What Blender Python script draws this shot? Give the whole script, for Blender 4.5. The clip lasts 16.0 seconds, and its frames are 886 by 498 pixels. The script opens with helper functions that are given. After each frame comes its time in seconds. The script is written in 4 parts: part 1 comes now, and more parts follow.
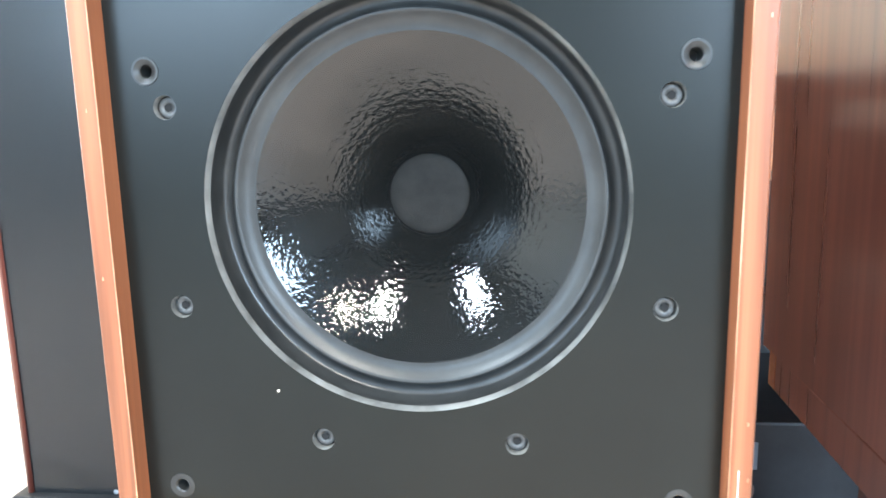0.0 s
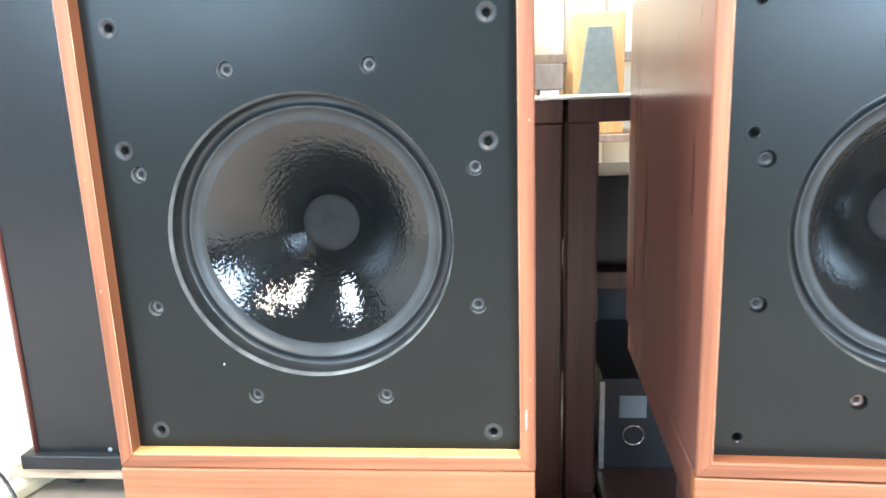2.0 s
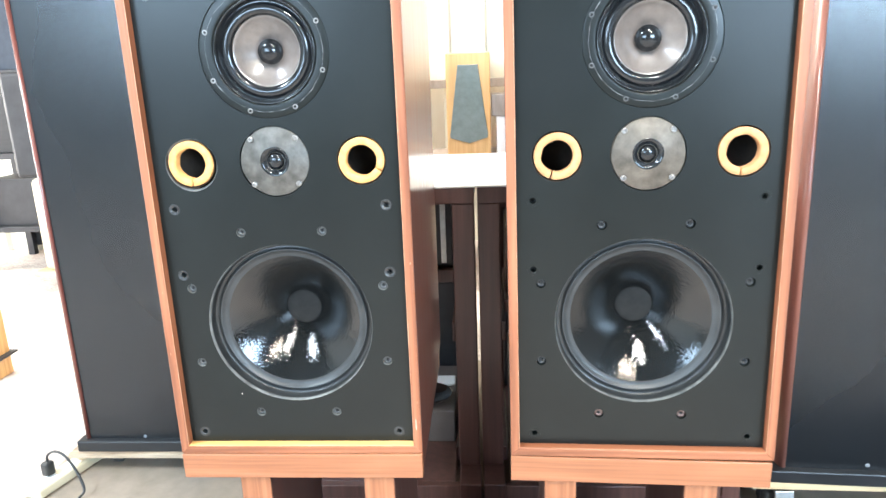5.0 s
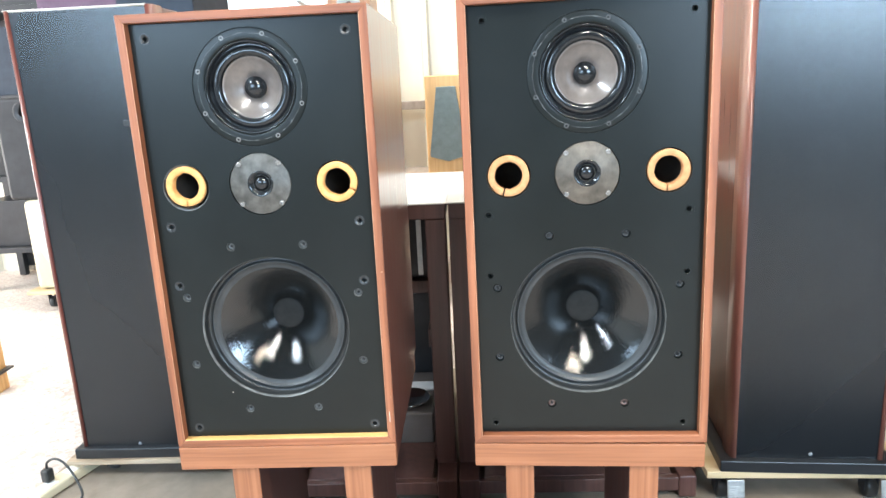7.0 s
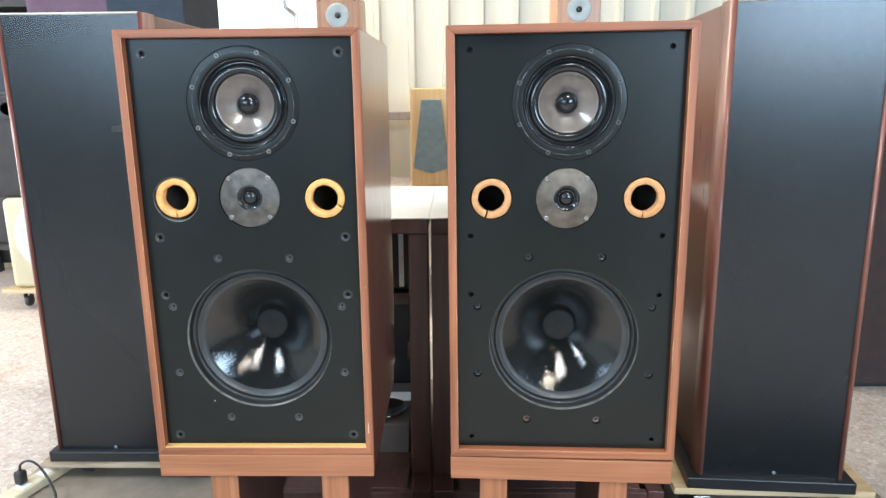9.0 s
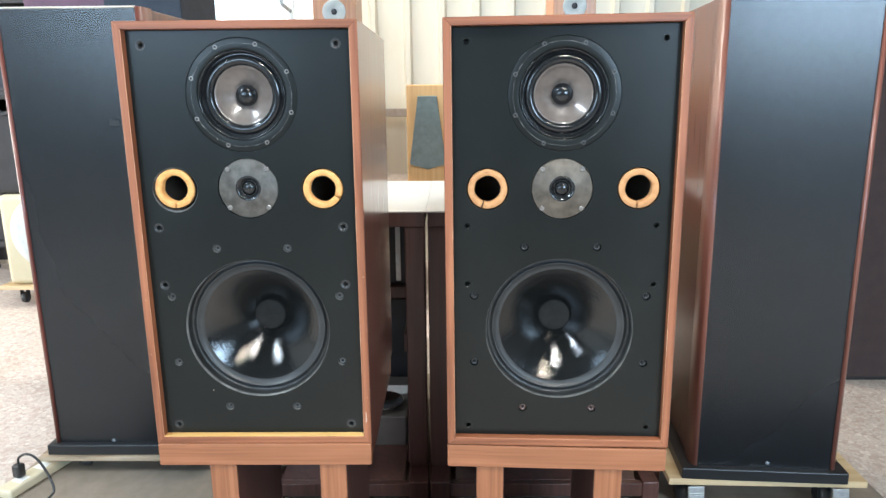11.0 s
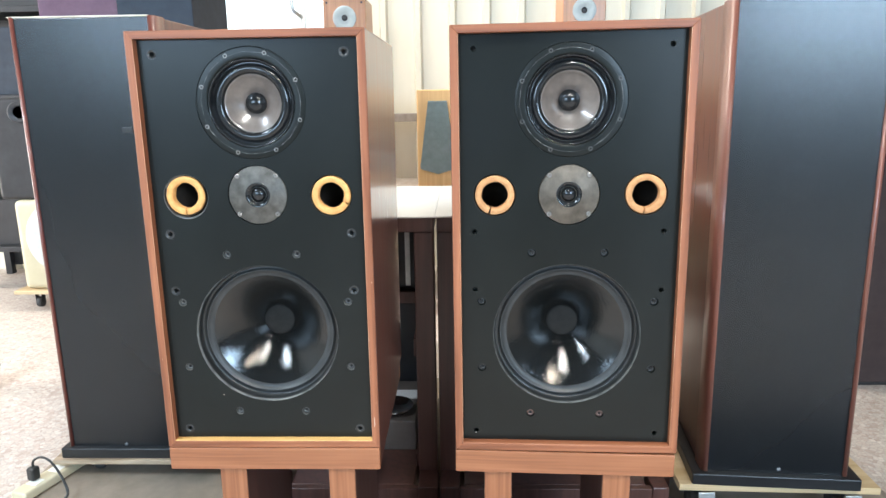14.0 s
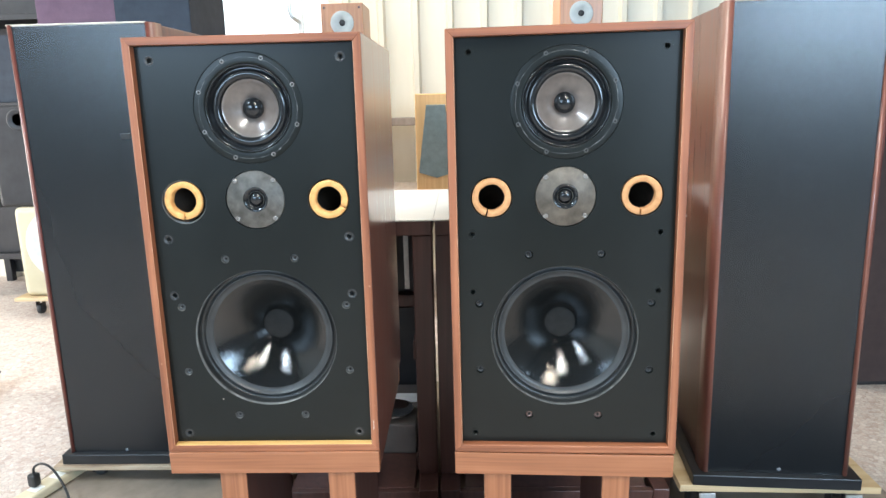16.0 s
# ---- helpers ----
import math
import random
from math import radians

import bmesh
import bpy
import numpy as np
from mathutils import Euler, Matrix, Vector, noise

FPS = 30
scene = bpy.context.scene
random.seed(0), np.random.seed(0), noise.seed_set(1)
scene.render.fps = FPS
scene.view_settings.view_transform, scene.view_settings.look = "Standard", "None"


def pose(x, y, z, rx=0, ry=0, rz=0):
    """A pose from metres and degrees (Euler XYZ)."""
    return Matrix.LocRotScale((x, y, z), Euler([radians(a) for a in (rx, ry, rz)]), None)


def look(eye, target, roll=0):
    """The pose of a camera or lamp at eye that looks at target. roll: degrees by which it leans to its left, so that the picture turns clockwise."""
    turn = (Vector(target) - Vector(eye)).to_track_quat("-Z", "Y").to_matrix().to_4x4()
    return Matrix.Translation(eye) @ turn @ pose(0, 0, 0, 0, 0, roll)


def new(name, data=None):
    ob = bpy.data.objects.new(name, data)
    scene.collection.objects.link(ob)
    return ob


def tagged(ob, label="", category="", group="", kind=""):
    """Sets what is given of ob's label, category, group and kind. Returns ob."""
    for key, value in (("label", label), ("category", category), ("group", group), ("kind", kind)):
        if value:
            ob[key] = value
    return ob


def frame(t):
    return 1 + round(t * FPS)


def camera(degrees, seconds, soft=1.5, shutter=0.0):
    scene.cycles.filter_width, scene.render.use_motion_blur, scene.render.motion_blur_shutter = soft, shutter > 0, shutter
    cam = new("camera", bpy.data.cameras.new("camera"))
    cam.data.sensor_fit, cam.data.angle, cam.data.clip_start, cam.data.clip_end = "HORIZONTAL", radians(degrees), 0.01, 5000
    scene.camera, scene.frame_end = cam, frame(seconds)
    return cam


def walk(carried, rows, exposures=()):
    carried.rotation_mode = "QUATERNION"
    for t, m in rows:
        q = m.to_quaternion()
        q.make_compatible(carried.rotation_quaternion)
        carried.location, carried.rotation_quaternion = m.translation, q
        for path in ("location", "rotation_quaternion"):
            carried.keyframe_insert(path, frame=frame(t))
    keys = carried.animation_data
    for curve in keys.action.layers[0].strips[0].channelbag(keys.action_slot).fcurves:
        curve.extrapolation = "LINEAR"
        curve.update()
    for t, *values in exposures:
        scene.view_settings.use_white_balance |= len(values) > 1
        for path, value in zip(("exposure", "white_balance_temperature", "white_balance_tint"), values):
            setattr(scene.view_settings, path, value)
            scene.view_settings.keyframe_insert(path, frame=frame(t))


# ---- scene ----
cam = camera(66.0, 16.0, shutter=0.5)
PATH = [
    (0, (0.057, -0.385, 0.693), (-0.149, 1.575, 0.353), -1.2),
    (0.5, (0.083, -0.404, 0.707), (-0.134, 1.554, 0.364), -1.2),
    (1, (0.108, -0.448, 0.730), (-0.116, 1.497, 0.325), -1.3),
    (1.5, (0.136, -0.506, 0.748), (-0.065, 1.432, 0.294), -1.2),
    (2, (0.159, -0.557, 0.767), (-0.002, 1.388, 0.327), -1.9),
    (2.5, (0.191, -0.614, 0.815), (0.060, 1.336, 0.388), -1.7),
    (3, (0.214, -0.670, 0.838), (0.107, 1.281, 0.411), -2.1),
    (3.5, (0.227, -0.734, 0.879), (0.069, 1.214, 0.454), -2.0),
    (4, (0.245, -0.816, 0.931), (0.117, 1.129, 0.484), -1.5),
    (4.2, (0.258, -0.843, 0.954), (0.114, 1.1, 0.495), -1.8),
    (6.3, (0.32, -1.037, 1.031), (0.241, 0.88, 0.462), -2.4),
    (6.5, (0.325, -1.047, 1.033), (0.253, 0.877, 0.49), -2.3),
    (7, (0.335, -1.057, 1.031), (0.238, 0.886, 0.562), -2.7),
    (7.5, (0.338, -1.062, 1.034), (0.26, 0.887, 0.587), -2.5),
    (8, (0.348, -1.066, 1.03), (0.314, 0.883, 0.579), -2.0),
    (8.5, (0.342, -1.075, 1.046), (0.303, 0.881, 0.624), -1.6),
    (9, (0.331, -1.087, 1.056), (0.295, 0.863, 0.607), -0.5),
    (11.5, (0.33, -1.102, 1.043), (0.306, 0.847, 0.591), -0.5),
    (12, (0.338, -1.101, 1.051), (0.288, 0.848, 0.602), -0.8),
    (12.5, (0.336, -1.104, 1.05), (0.279, 0.847, 0.608), -0.8),
    (13, (0.337, -1.105, 1.048), (0.283, 0.847, 0.608), -0.7),
    (13.5, (0.336, -1.106, 1.05), (0.287, 0.846, 0.609), -0.7),
    (14, (0.337, -1.107, 1.049), (0.278, 0.844, 0.608), -0.8),
    (14.5, (0.335, -1.11, 1.048), (0.288, 0.843, 0.614), -0.8),
    (15, (0.343, -1.11, 1.051), (0.294, 0.845, 0.624), -1.1),
    (15.5, (0.34, -1.111, 1.051), (0.272, 0.841, 0.616), -1.3),
    (16, (0.342, -1.111, 1.048), (0.282, 0.842, 0.618), -1.3),
]
EXPOSURES = [(t, e, 6250, 9) for t, e in ((0.0, 0.86), (1.5, 0.84), (3.5, 0.75), (4.2, 0.72), (6.5, 0.46), (7.5, 0.04), (9.0, -0.25), (11.5, -0.25), (12.5, -0.15), (16.0, -0.2))]
walk(cam, [(t, look(eye, target, roll)) for t, eye, target, roll in PATH], EXPOSURES)

# ---- world and lights ----
world = bpy.data.worlds.new("world")
scene.world = world
world.use_nodes = True
wn = world.node_tree
sky = wn.nodes.new("ShaderNodeTexSky")
sky.sky_type, sky.sun_disc = "NISHITA", False
sky.sun_elevation, sky.sun_rotation = radians(54.8), radians(-90)
wn.links.new(sky.outputs[0], wn.nodes["Background"].inputs[0])
wn.nodes["Background"].inputs[1].default_value = 0.12


def area_lamp(name, eye, target, sx, sy, power, colour):
    d = bpy.data.lights.new(name, "AREA")
    d.shape, d.size, d.size_y, d.energy, d.color = "RECTANGLE", sx, sy, power, colour
    ob = new(name, d)
    ob.matrix_world = look(eye, target)
    return ob


CEIL = 3.4
sun = bpy.data.lights.new("sun", "SUN")
sun.energy, sun.angle, sun.color = 3.6, radians(0.6), (1.0, 0.95, 0.88)
new("sun", sun).matrix_world = look((-2.1, -0.9, CEIL), (0.35, -1.0, 0))
area_lamp("skylight_lamp", (-2.2, -1.3, CEIL + 0.05), (-2.2, -1.3, 0), 0.5, 1.25, 200, (0.78, 0.91, 1.0))
area_lamp("high_bay_lamp", (0.72, -1.65, CEIL - 0.2), (0.72, -1.65, 0), 0.32, 0.34, 80, (1.0, 0.96, 0.88))
area_lamp("high_bay_lamp", (1.65, -2.65, CEIL - 0.2), (1.65, -2.65, 0), 0.36, 0.34, 75, (1.0, 0.88, 0.70))
area_lamp("back_skylight_lamp", (-0.9, 2.2, CEIL + 0.05), (-0.9, 2.3, 0), 2.8, 0.7, 135, (1.0, 0.93, 0.80))
# Two unseen fill lamps, added for bluish sheen on tower cloths and baffles.
area_lamp("south_fill_lamp", (-2.6, -5.55, 2.2), (-1.0, 0, 1.0), 2.95, 1.5, 215, (0.58, 0.79, 1.0))
area_lamp("east_fill_lamp", (3.25, -5.55, 2.2), (1.5, 0, 1.0), 2.4, 1.5, 380, (0.58, 0.79, 1.0))
# Unseen fill from the left, added to brighten the floor there.
area_lamp("side_fill_lamp", (-4.55, 1.4, 1.3), (-1.5, 1.4, 0.0), 1.8, 2.4, 205, (1.0, 0.95, 0.90))


# ---- materials ----
def node_mat(name):
    m = bpy.data.materials.new(name)
    m.use_nodes = True
    return m, m.node_tree, m.node_tree.nodes["Principled BSDF"]


def surface(name, dark, light, rough=0.5, metal=0.0, scale=(8, 8, 8), detail=6.0, bump=0.1, fine=220.0, spread=0.12,
            coat=0.0, coat_rough=0.1, spec=0.5, sheen=0.0):
    """A surface whose colour runs between two tones by a stretched noise, with a fine relief and uneven gloss."""
    m, nt, b = node_mat(name)
    L = nt.links.new
    tc = nt.nodes.new("ShaderNodeTexCoord")
    mp = nt.nodes.new("ShaderNodeMapping")
    mp.inputs["Scale"].default_value = scale
    L(tc.outputs["Object"], mp.inputs["Vector"])
    n1 = nt.nodes.new("ShaderNodeTexNoise")
    n1.inputs["Scale"].default_value, n1.inputs["Detail"].default_value, n1.inputs["Roughness"].default_value = 1.0, detail, 0.62
    L(mp.outputs[0], n1.inputs["Vector"])
    ramp = nt.nodes.new("ShaderNodeValToRGB")
    ramp.color_ramp.elements[0].position, ramp.color_ramp.elements[1].position = 0.32, 0.68
    ramp.color_ramp.elements[0].color, ramp.color_ramp.elements[1].color = (*dark, 1), (*light, 1)
    L(n1.outputs["Fac"], ramp.inputs[0])
    L(ramp.outputs[0], b.inputs["Base Color"])
    n2 = nt.nodes.new("ShaderNodeTexNoise")
    n2.inputs["Scale"].default_value, n2.inputs["Detail"].default_value = 4.0, 3.0
    L(tc.outputs["Object"], n2.inputs["Vector"])
    mr = nt.nodes.new("ShaderNodeMapRange")
    mr.inputs["To Min"].default_value, mr.inputs["To Max"].default_value = max(rough - spread, 0.02), min(rough + spread, 1)
    L(n2.outputs["Fac"], mr.inputs["Value"])
    L(mr.outputs[0], b.inputs["Roughness"])
    b.inputs["Metallic"].default_value = metal
    b.inputs["Specular IOR Level"].default_value = spec
    b.inputs["Coat Weight"].default_value, b.inputs["Coat Roughness"].default_value = coat, coat_rough
    b.inputs["Sheen Weight"].default_value = sheen
    if bump:
        n3 = nt.nodes.new("ShaderNodeTexNoise")
        n3.inputs["Scale"].default_value, n3.inputs["Detail"].default_value = fine, 3.0
        L(tc.outputs["Object"], n3.inputs["Vector"])
        bp = nt.nodes.new("ShaderNodeBump")
        bp.inputs["Strength"].default_value, bp.inputs["Distance"].default_value = bump, 0.002
        L(n3.outputs["Fac"], bp.inputs["Height"])
        L(bp.outputs[0], b.inputs["Normal"])
    return m


def wood(name, dark, mid, light, grain=(60, 60, 2.2), rough=0.38, coat=0.15, bump=0.08):
    """Veneer: long streaks along one axis over a slower drift of tone, with pores."""
    m, nt, b = node_mat(name)
    L = nt.links.new
    tc = nt.nodes.new("ShaderNodeTexCoord")
    mp = nt.nodes.new("ShaderNodeMapping")
    mp.inputs["Scale"].default_value = grain
    L(tc.outputs["Object"], mp.inputs["Vector"])
    n1 = nt.nodes.new("ShaderNodeTexNoise")
    n1.inputs["Scale"].default_value, n1.inputs["Detail"].default_value, n1.inputs["Distortion"].default_value = 1.0, 8.0, 0.5
    L(mp.outputs[0], n1.inputs["Vector"])
    ramp = nt.nodes.new("ShaderNodeValToRGB")
    e = ramp.color_ramp.elements
    e[0].position, e[1].position = 0.30, 0.72
    e[0].color, e[1].color = (*dark, 1), (*light, 1)
    k = e.new(0.5)
    k.color = (*mid, 1)
    L(n1.outputs["Fac"], ramp.inputs[0])
    n2 = nt.nodes.new("ShaderNodeTexNoise")
    n2.inputs["Scale"].default_value, n2.inputs["Detail"].default_value = 5.0, 4.0
    L(tc.outputs["Object"], n2.inputs["Vector"])
    hs = nt.nodes.new("ShaderNodeHueSaturation")
    mr = nt.nodes.new("ShaderNodeMapRange")
    mr.inputs["To Min"].default_value, mr.inputs["To Max"].default_value = 0.8, 1.2
    L(n2.outputs["Fac"], mr.inputs["Value"])
    L(mr.outputs[0], hs.inputs["Value"])
    L(ramp.outputs[0], hs.inputs["Color"])
    L(hs.outputs[0], b.inputs["Base Color"])
    mr2 = nt.nodes.new("ShaderNodeMapRange")
    mr2.inputs["To Min"].default_value, mr2.inputs["To Max"].default_value = rough - 0.1, rough + 0.12
    L(n1.outputs["Fac"], mr2.inputs["Value"])
    L(mr2.outputs[0], b.inputs["Roughness"])
    b.inputs["Coat Weight"].default_value, b.inputs["Coat Roughness"].default_value = coat, 0.18
    bp = nt.nodes.new("ShaderNodeBump")
    bp.inputs["Strength"].default_value, bp.inputs["Distance"].default_value = bump, 0.001
    L(n1.outputs["Fac"], bp.inputs["Height"])
    L(bp.outputs[0], b.inputs["Normal"])
    return m


def doped_cone(name):
    """Glossy brushed-on black coating: wavy rings, brush streaks and a pebbled skin."""
    m, nt, b = node_mat(name)
    L = nt.links.new
    tc = nt.nodes.new("ShaderNodeTexCoord")
    sep = nt.nodes.new("ShaderNodeSeparateXYZ")
    L(tc.outputs["Object"], sep.inputs[0])
    ang = nt.nodes.new("ShaderNodeMath")
    ang.operation = "ARCTAN2"
    L(sep.outputs["X"], ang.inputs[0])
    L(sep.outputs["Z"], ang.inputs[1])
    comb = nt.nodes.new("ShaderNodeCombineXYZ")
    sc = nt.nodes.new("ShaderNodeMath")
    sc.operation = "MULTIPLY"
    sc.inputs[1].default_value = 160.0
    L(sep.outputs["Y"], sc.inputs[0])
    L(ang.outputs[0], comb.inputs[0])
    L(sc.outputs[0], comb.inputs[1])
    rings = nt.nodes.new("ShaderNodeTexNoise")
    rings.inputs["Scale"].default_value, rings.inputs["Detail"].default_value = 2.2, 3.0
    L(comb.outputs[0], rings.inputs["Vector"])
    skin = nt.nodes.new("ShaderNodeTexNoise")
    skin.inputs["Scale"].default_value, skin.inputs["Detail"].default_value = 300.0, 2.0
    L(tc.outputs["Object"], skin.inputs["Vector"])
    b1 = nt.nodes.new("ShaderNodeBump")
    b1.inputs["Strength"].default_value, b1.inputs["Distance"].default_value = 0.11, 0.002
    L(rings.outputs["Fac"], b1.inputs["Height"])
    b2 = nt.nodes.new("ShaderNodeBump")
    b2.inputs["Strength"].default_value, b2.inputs["Distance"].default_value = 0.30, 0.0012
    L(skin.outputs["Fac"], b2.inputs["Height"])
    L(b1.outputs[0], b2.inputs["Normal"])
    L(b2.outputs[0], b.inputs["Normal"])
    b.inputs["Base Color"].default_value = (0.006, 0.0065, 0.0065, 1)
    b.inputs["Roughness"].default_value = 0.035
    b.inputs["Specular IOR Level"].default_value = 0.68
    return m


def pebble_floor(name):
    """Washed aggregate: small pinkish and grey chips in a pale matrix, with larger worn patches."""
    m, nt, b = node_mat(name)
    L = nt.links.new
    tc = nt.nodes.new("ShaderNodeTexCoord")
    v = nt.nodes.new("ShaderNodeTexVoronoi")
    v.inputs["Scale"].default_value = 75.0
    L(tc.outputs["Object"], v.inputs["Vector"])
    d = nt.nodes.new("ShaderNodeTexVoronoi")
    d.feature = "DISTANCE_TO_EDGE"
    d.inputs["Scale"].default_value = 75.0
    L(tc.outputs["Object"], d.inputs["Vector"])
    sep = nt.nodes.new("ShaderNodeSeparateColor")
    L(v.outputs["Color"], sep.inputs[0])
    ramp = nt.nodes.new("ShaderNodeValToRGB")
    e = ramp.color_ramp.elements
    e[0].color, e[1].color = (0.42, 0.33, 0.285, 1), (0.64, 0.57, 0.51, 1)
    for at, col in ((0.25, (0.52, 0.43, 0.37)), (0.5, (0.56, 0.49, 0.43)), (0.75, (0.50, 0.44, 0.39))):
        k = e.new(at)
        k.color = (*col, 1)
    L(sep.outputs[0], ramp.inputs[0])
    n = nt.nodes.new("ShaderNodeTexNoise")
    n.inputs["Scale"].default_value, n.inputs["Detail"].default_value = 1.6, 5.0
    L(tc.outputs["Object"], n.inputs["Vector"])
    edge = nt.nodes.new("ShaderNodeMapRange")
    edge.inputs["From Max"].default_value = 0.16
    edge.inputs["To Min"].default_value = 0.80
    L(d.outputs["Distance"], edge.inputs["Value"])
    mr = nt.nodes.new("ShaderNodeMapRange")
    mr.inputs["To Min"].default_value, mr.inputs["To Max"].default_value = 0.75, 1.2
    L(n.outputs["Fac"], mr.inputs["Value"])
    mul = nt.nodes.new("ShaderNodeMath")
    mul.operation = "MULTIPLY"
    L(edge.outputs[0], mul.inputs[0])
    L(mr.outputs[0], mul.inputs[1])
    hs = nt.nodes.new("ShaderNodeHueSaturation")
    L(mul.outputs[0], hs.inputs["Value"])
    L(ramp.outputs[0], hs.inputs["Color"])
    L(hs.outputs[0], b.inputs["Base Color"])
    b.inputs["Roughness"].default_value = 0.6
    bp = nt.nodes.new("ShaderNodeBump")
    bp.inputs["Strength"].default_value, bp.inputs["Distance"].default_value = 0.5, 0.003
    L(edge.outputs[0], bp.inputs["Height"])
    L(bp.outputs[0], b.inputs["Normal"])
    return m


def grille_cloth(name):
    """Dark woven cloth with a thread pattern; a little light passes between the threads."""
    m, nt, b = node_mat(name)
    L = nt.links.new
    tc = nt.nodes.new("ShaderNodeTexCoord")
    n = nt.nodes.new("ShaderNodeTexNoise")
    n.inputs["Scale"].default_value, n.inputs["Detail"].default_value = 3.0, 4.0
    L(tc.outputs["Object"], n.inputs["Vector"])
    ramp = nt.nodes.new("ShaderNodeValToRGB")
    ramp.color_ramp.elements[0].color, ramp.color_ramp.elements[1].color = (0.0040, 0.0050, 0.0064, 1), (0.0062, 0.0075, 0.0092, 1)
    L(n.outputs["Fac"], ramp.inputs[0])
    L(ramp.outputs[0], b.inputs["Base Color"])
    b.inputs["Roughness"].default_value = 0.28
    b.inputs["Specular IOR Level"].default_value = 0.66
    b.inputs["Sheen Weight"].default_value = 0.06
    b.inputs["Sheen Tint"].default_value = (0.6, 0.75, 0.95, 1)
    tr = nt.nodes.new("ShaderNodeBsdfTransparent")
    mix = nt.nodes.new("ShaderNodeMixShader")
    mix.inputs[0].default_value = 0.16
    L(b.outputs[0], mix.inputs[1])
    L(tr.outputs[0], mix.inputs[2])
    L(mix.outputs[0], nt.nodes["Material Output"].inputs[0])
    return m


TEAK = wood("teak_veneer", (0.165, 0.052, 0.021), (0.26, 0.087, 0.037), (0.345, 0.128, 0.057), grain=(110, 110, 3.0), rough=0.48, coat=0.04)
TEAK_X = wood("teak_veneer_across", (0.165, 0.052, 0.021), (0.26, 0.087, 0.037), (0.345, 0.128, 0.057), grain=(3.0, 110, 110), rough=0.48, coat=0.04)
STAND_X = wood("stand_board", (0.200, 0.072, 0.030), (0.275, 0.101, 0.043), (0.345, 0.137, 0.062), grain=(3.0, 150, 150), rough=0.45, coat=0.05)
STAND_Z = wood("stand_leg", (0.200, 0.072, 0.030), (0.275, 0.101, 0.043), (0.345, 0.137, 0.062), grain=(130, 130, 3.0), rough=0.45, coat=0.05)
TRIM = wood("red_brown_trim", (0.155, 0.054, 0.035), (0.225, 0.083, 0.058), (0.295, 0.118, 0.083), rough=0.34, coat=0.3)
MAHOGANY = wood("mahogany", (0.10, 0.027, 0.020), (0.15, 0.043, 0.030), (0.20, 0.062, 0.042), rough=0.3, coat=0.35)
DARKWOOD = wood("dark_stained_wood", (0.056, 0.024, 0.019), (0.082, 0.036, 0.029), (0.108, 0.050, 0.040), rough=0.42, coat=0.1)
PALEWOOD = wood("pale_bare_wood", (0.60, 0.33, 0.10), (0.70, 0.42, 0.14), (0.78, 0.51, 0.21), grain=(3, 50, 50), rough=0.55, coat=0)
PLY = wood("plywood", (0.50, 0.35, 0.18), (0.60, 0.45, 0.26), (0.68, 0.53, 0.33), grain=(3, 30, 60), rough=0.6, coat=0)
# Dark brown for shaded leg sides, also the tables' low rails.
LEGSIDE = wood("shade_brown_wood", (0.055, 0.024, 0.018), (0.078, 0.035, 0.027), (0.104, 0.048, 0.037), rough=0.45, coat=0.05)
WORNPLY = wood("worn_plywood", (0.20, 0.14, 0.09), (0.36, 0.27, 0.18), (0.46, 0.37, 0.27), grain=(6, 30, 60), rough=0.7, coat=0)
MAPLE = wood("amber_maple", (0.52, 0.27, 0.08), (0.62, 0.35, 0.11), (0.70, 0.43, 0.16), rough=0.4, coat=0.2)
CHERRY = wood("cherry", (0.36, 0.15, 0.07), (0.45, 0.2, 0.09), (0.52, 0.25, 0.12), rough=0.4, coat=0.2)
JOINT = wood("worn_veneer_edge", (0.34, 0.14, 0.07), (0.48, 0.24, 0.13), (0.62, 0.38, 0.24), grain=(30, 30, 25), rough=0.5, coat=0)
# Polished teak, darkened to hold the shade of side faces.
VENEER = wood("polished_shaded_veneer", (0.14, 0.05, 0.033), (0.20, 0.075, 0.05), (0.26, 0.10, 0.068), rough=0.3, coat=1.0)
BAFFLE = surface("black_baffle_paint", (0.0042, 0.0055, 0.0050), (0.0078, 0.0098, 0.0088), rough=0.32, scale=(5, 5, 5), bump=0.015, fine=300, spread=0.13, spec=0.30)
CONE = doped_cone("doped_black_cone")
SURROUND = surface("rubber_surround", (0.020, 0.021, 0.021), (0.036, 0.038, 0.038), rough=0.42, scale=(25, 25, 25), bump=0.06, fine=300)
CAP = surface("dust_cap_felt", (0.011, 0.011, 0.0105), (0.019, 0.0185, 0.0175), rough=0.8, scale=(60, 60, 60), bump=0.12, fine=900, spec=0.2)
RIM = surface("hole_edge", (0.05, 0.05, 0.047), (0.22, 0.22, 0.21), rough=0.45, scale=(30, 30, 30), bump=0.05)
BORE = surface("bore_wall", (0.05, 0.05, 0.048), (0.16, 0.16, 0.15), rough=0.4, scale=(60, 60, 60), bump=0.05)
STEEL = surface("bolt_steel", (0.07, 0.07, 0.07), (0.12, 0.12, 0.117), rough=0.5, metal=0.5, scale=(200, 200, 200), bump=0.05, fine=900)
BOLTBLACK = surface("blackened_bolt", (0.03, 0.03, 0.03), (0.06, 0.06, 0.06), rough=0.5, metal=0.5, scale=(200, 200, 200), bump=0.05, fine=900)
PALESCREW = surface("dull_nickel_screw", (0.20, 0.185, 0.17), (0.32, 0.30, 0.28), rough=0.4, metal=0.7, scale=(200, 200, 200), bump=0.05, fine=900)
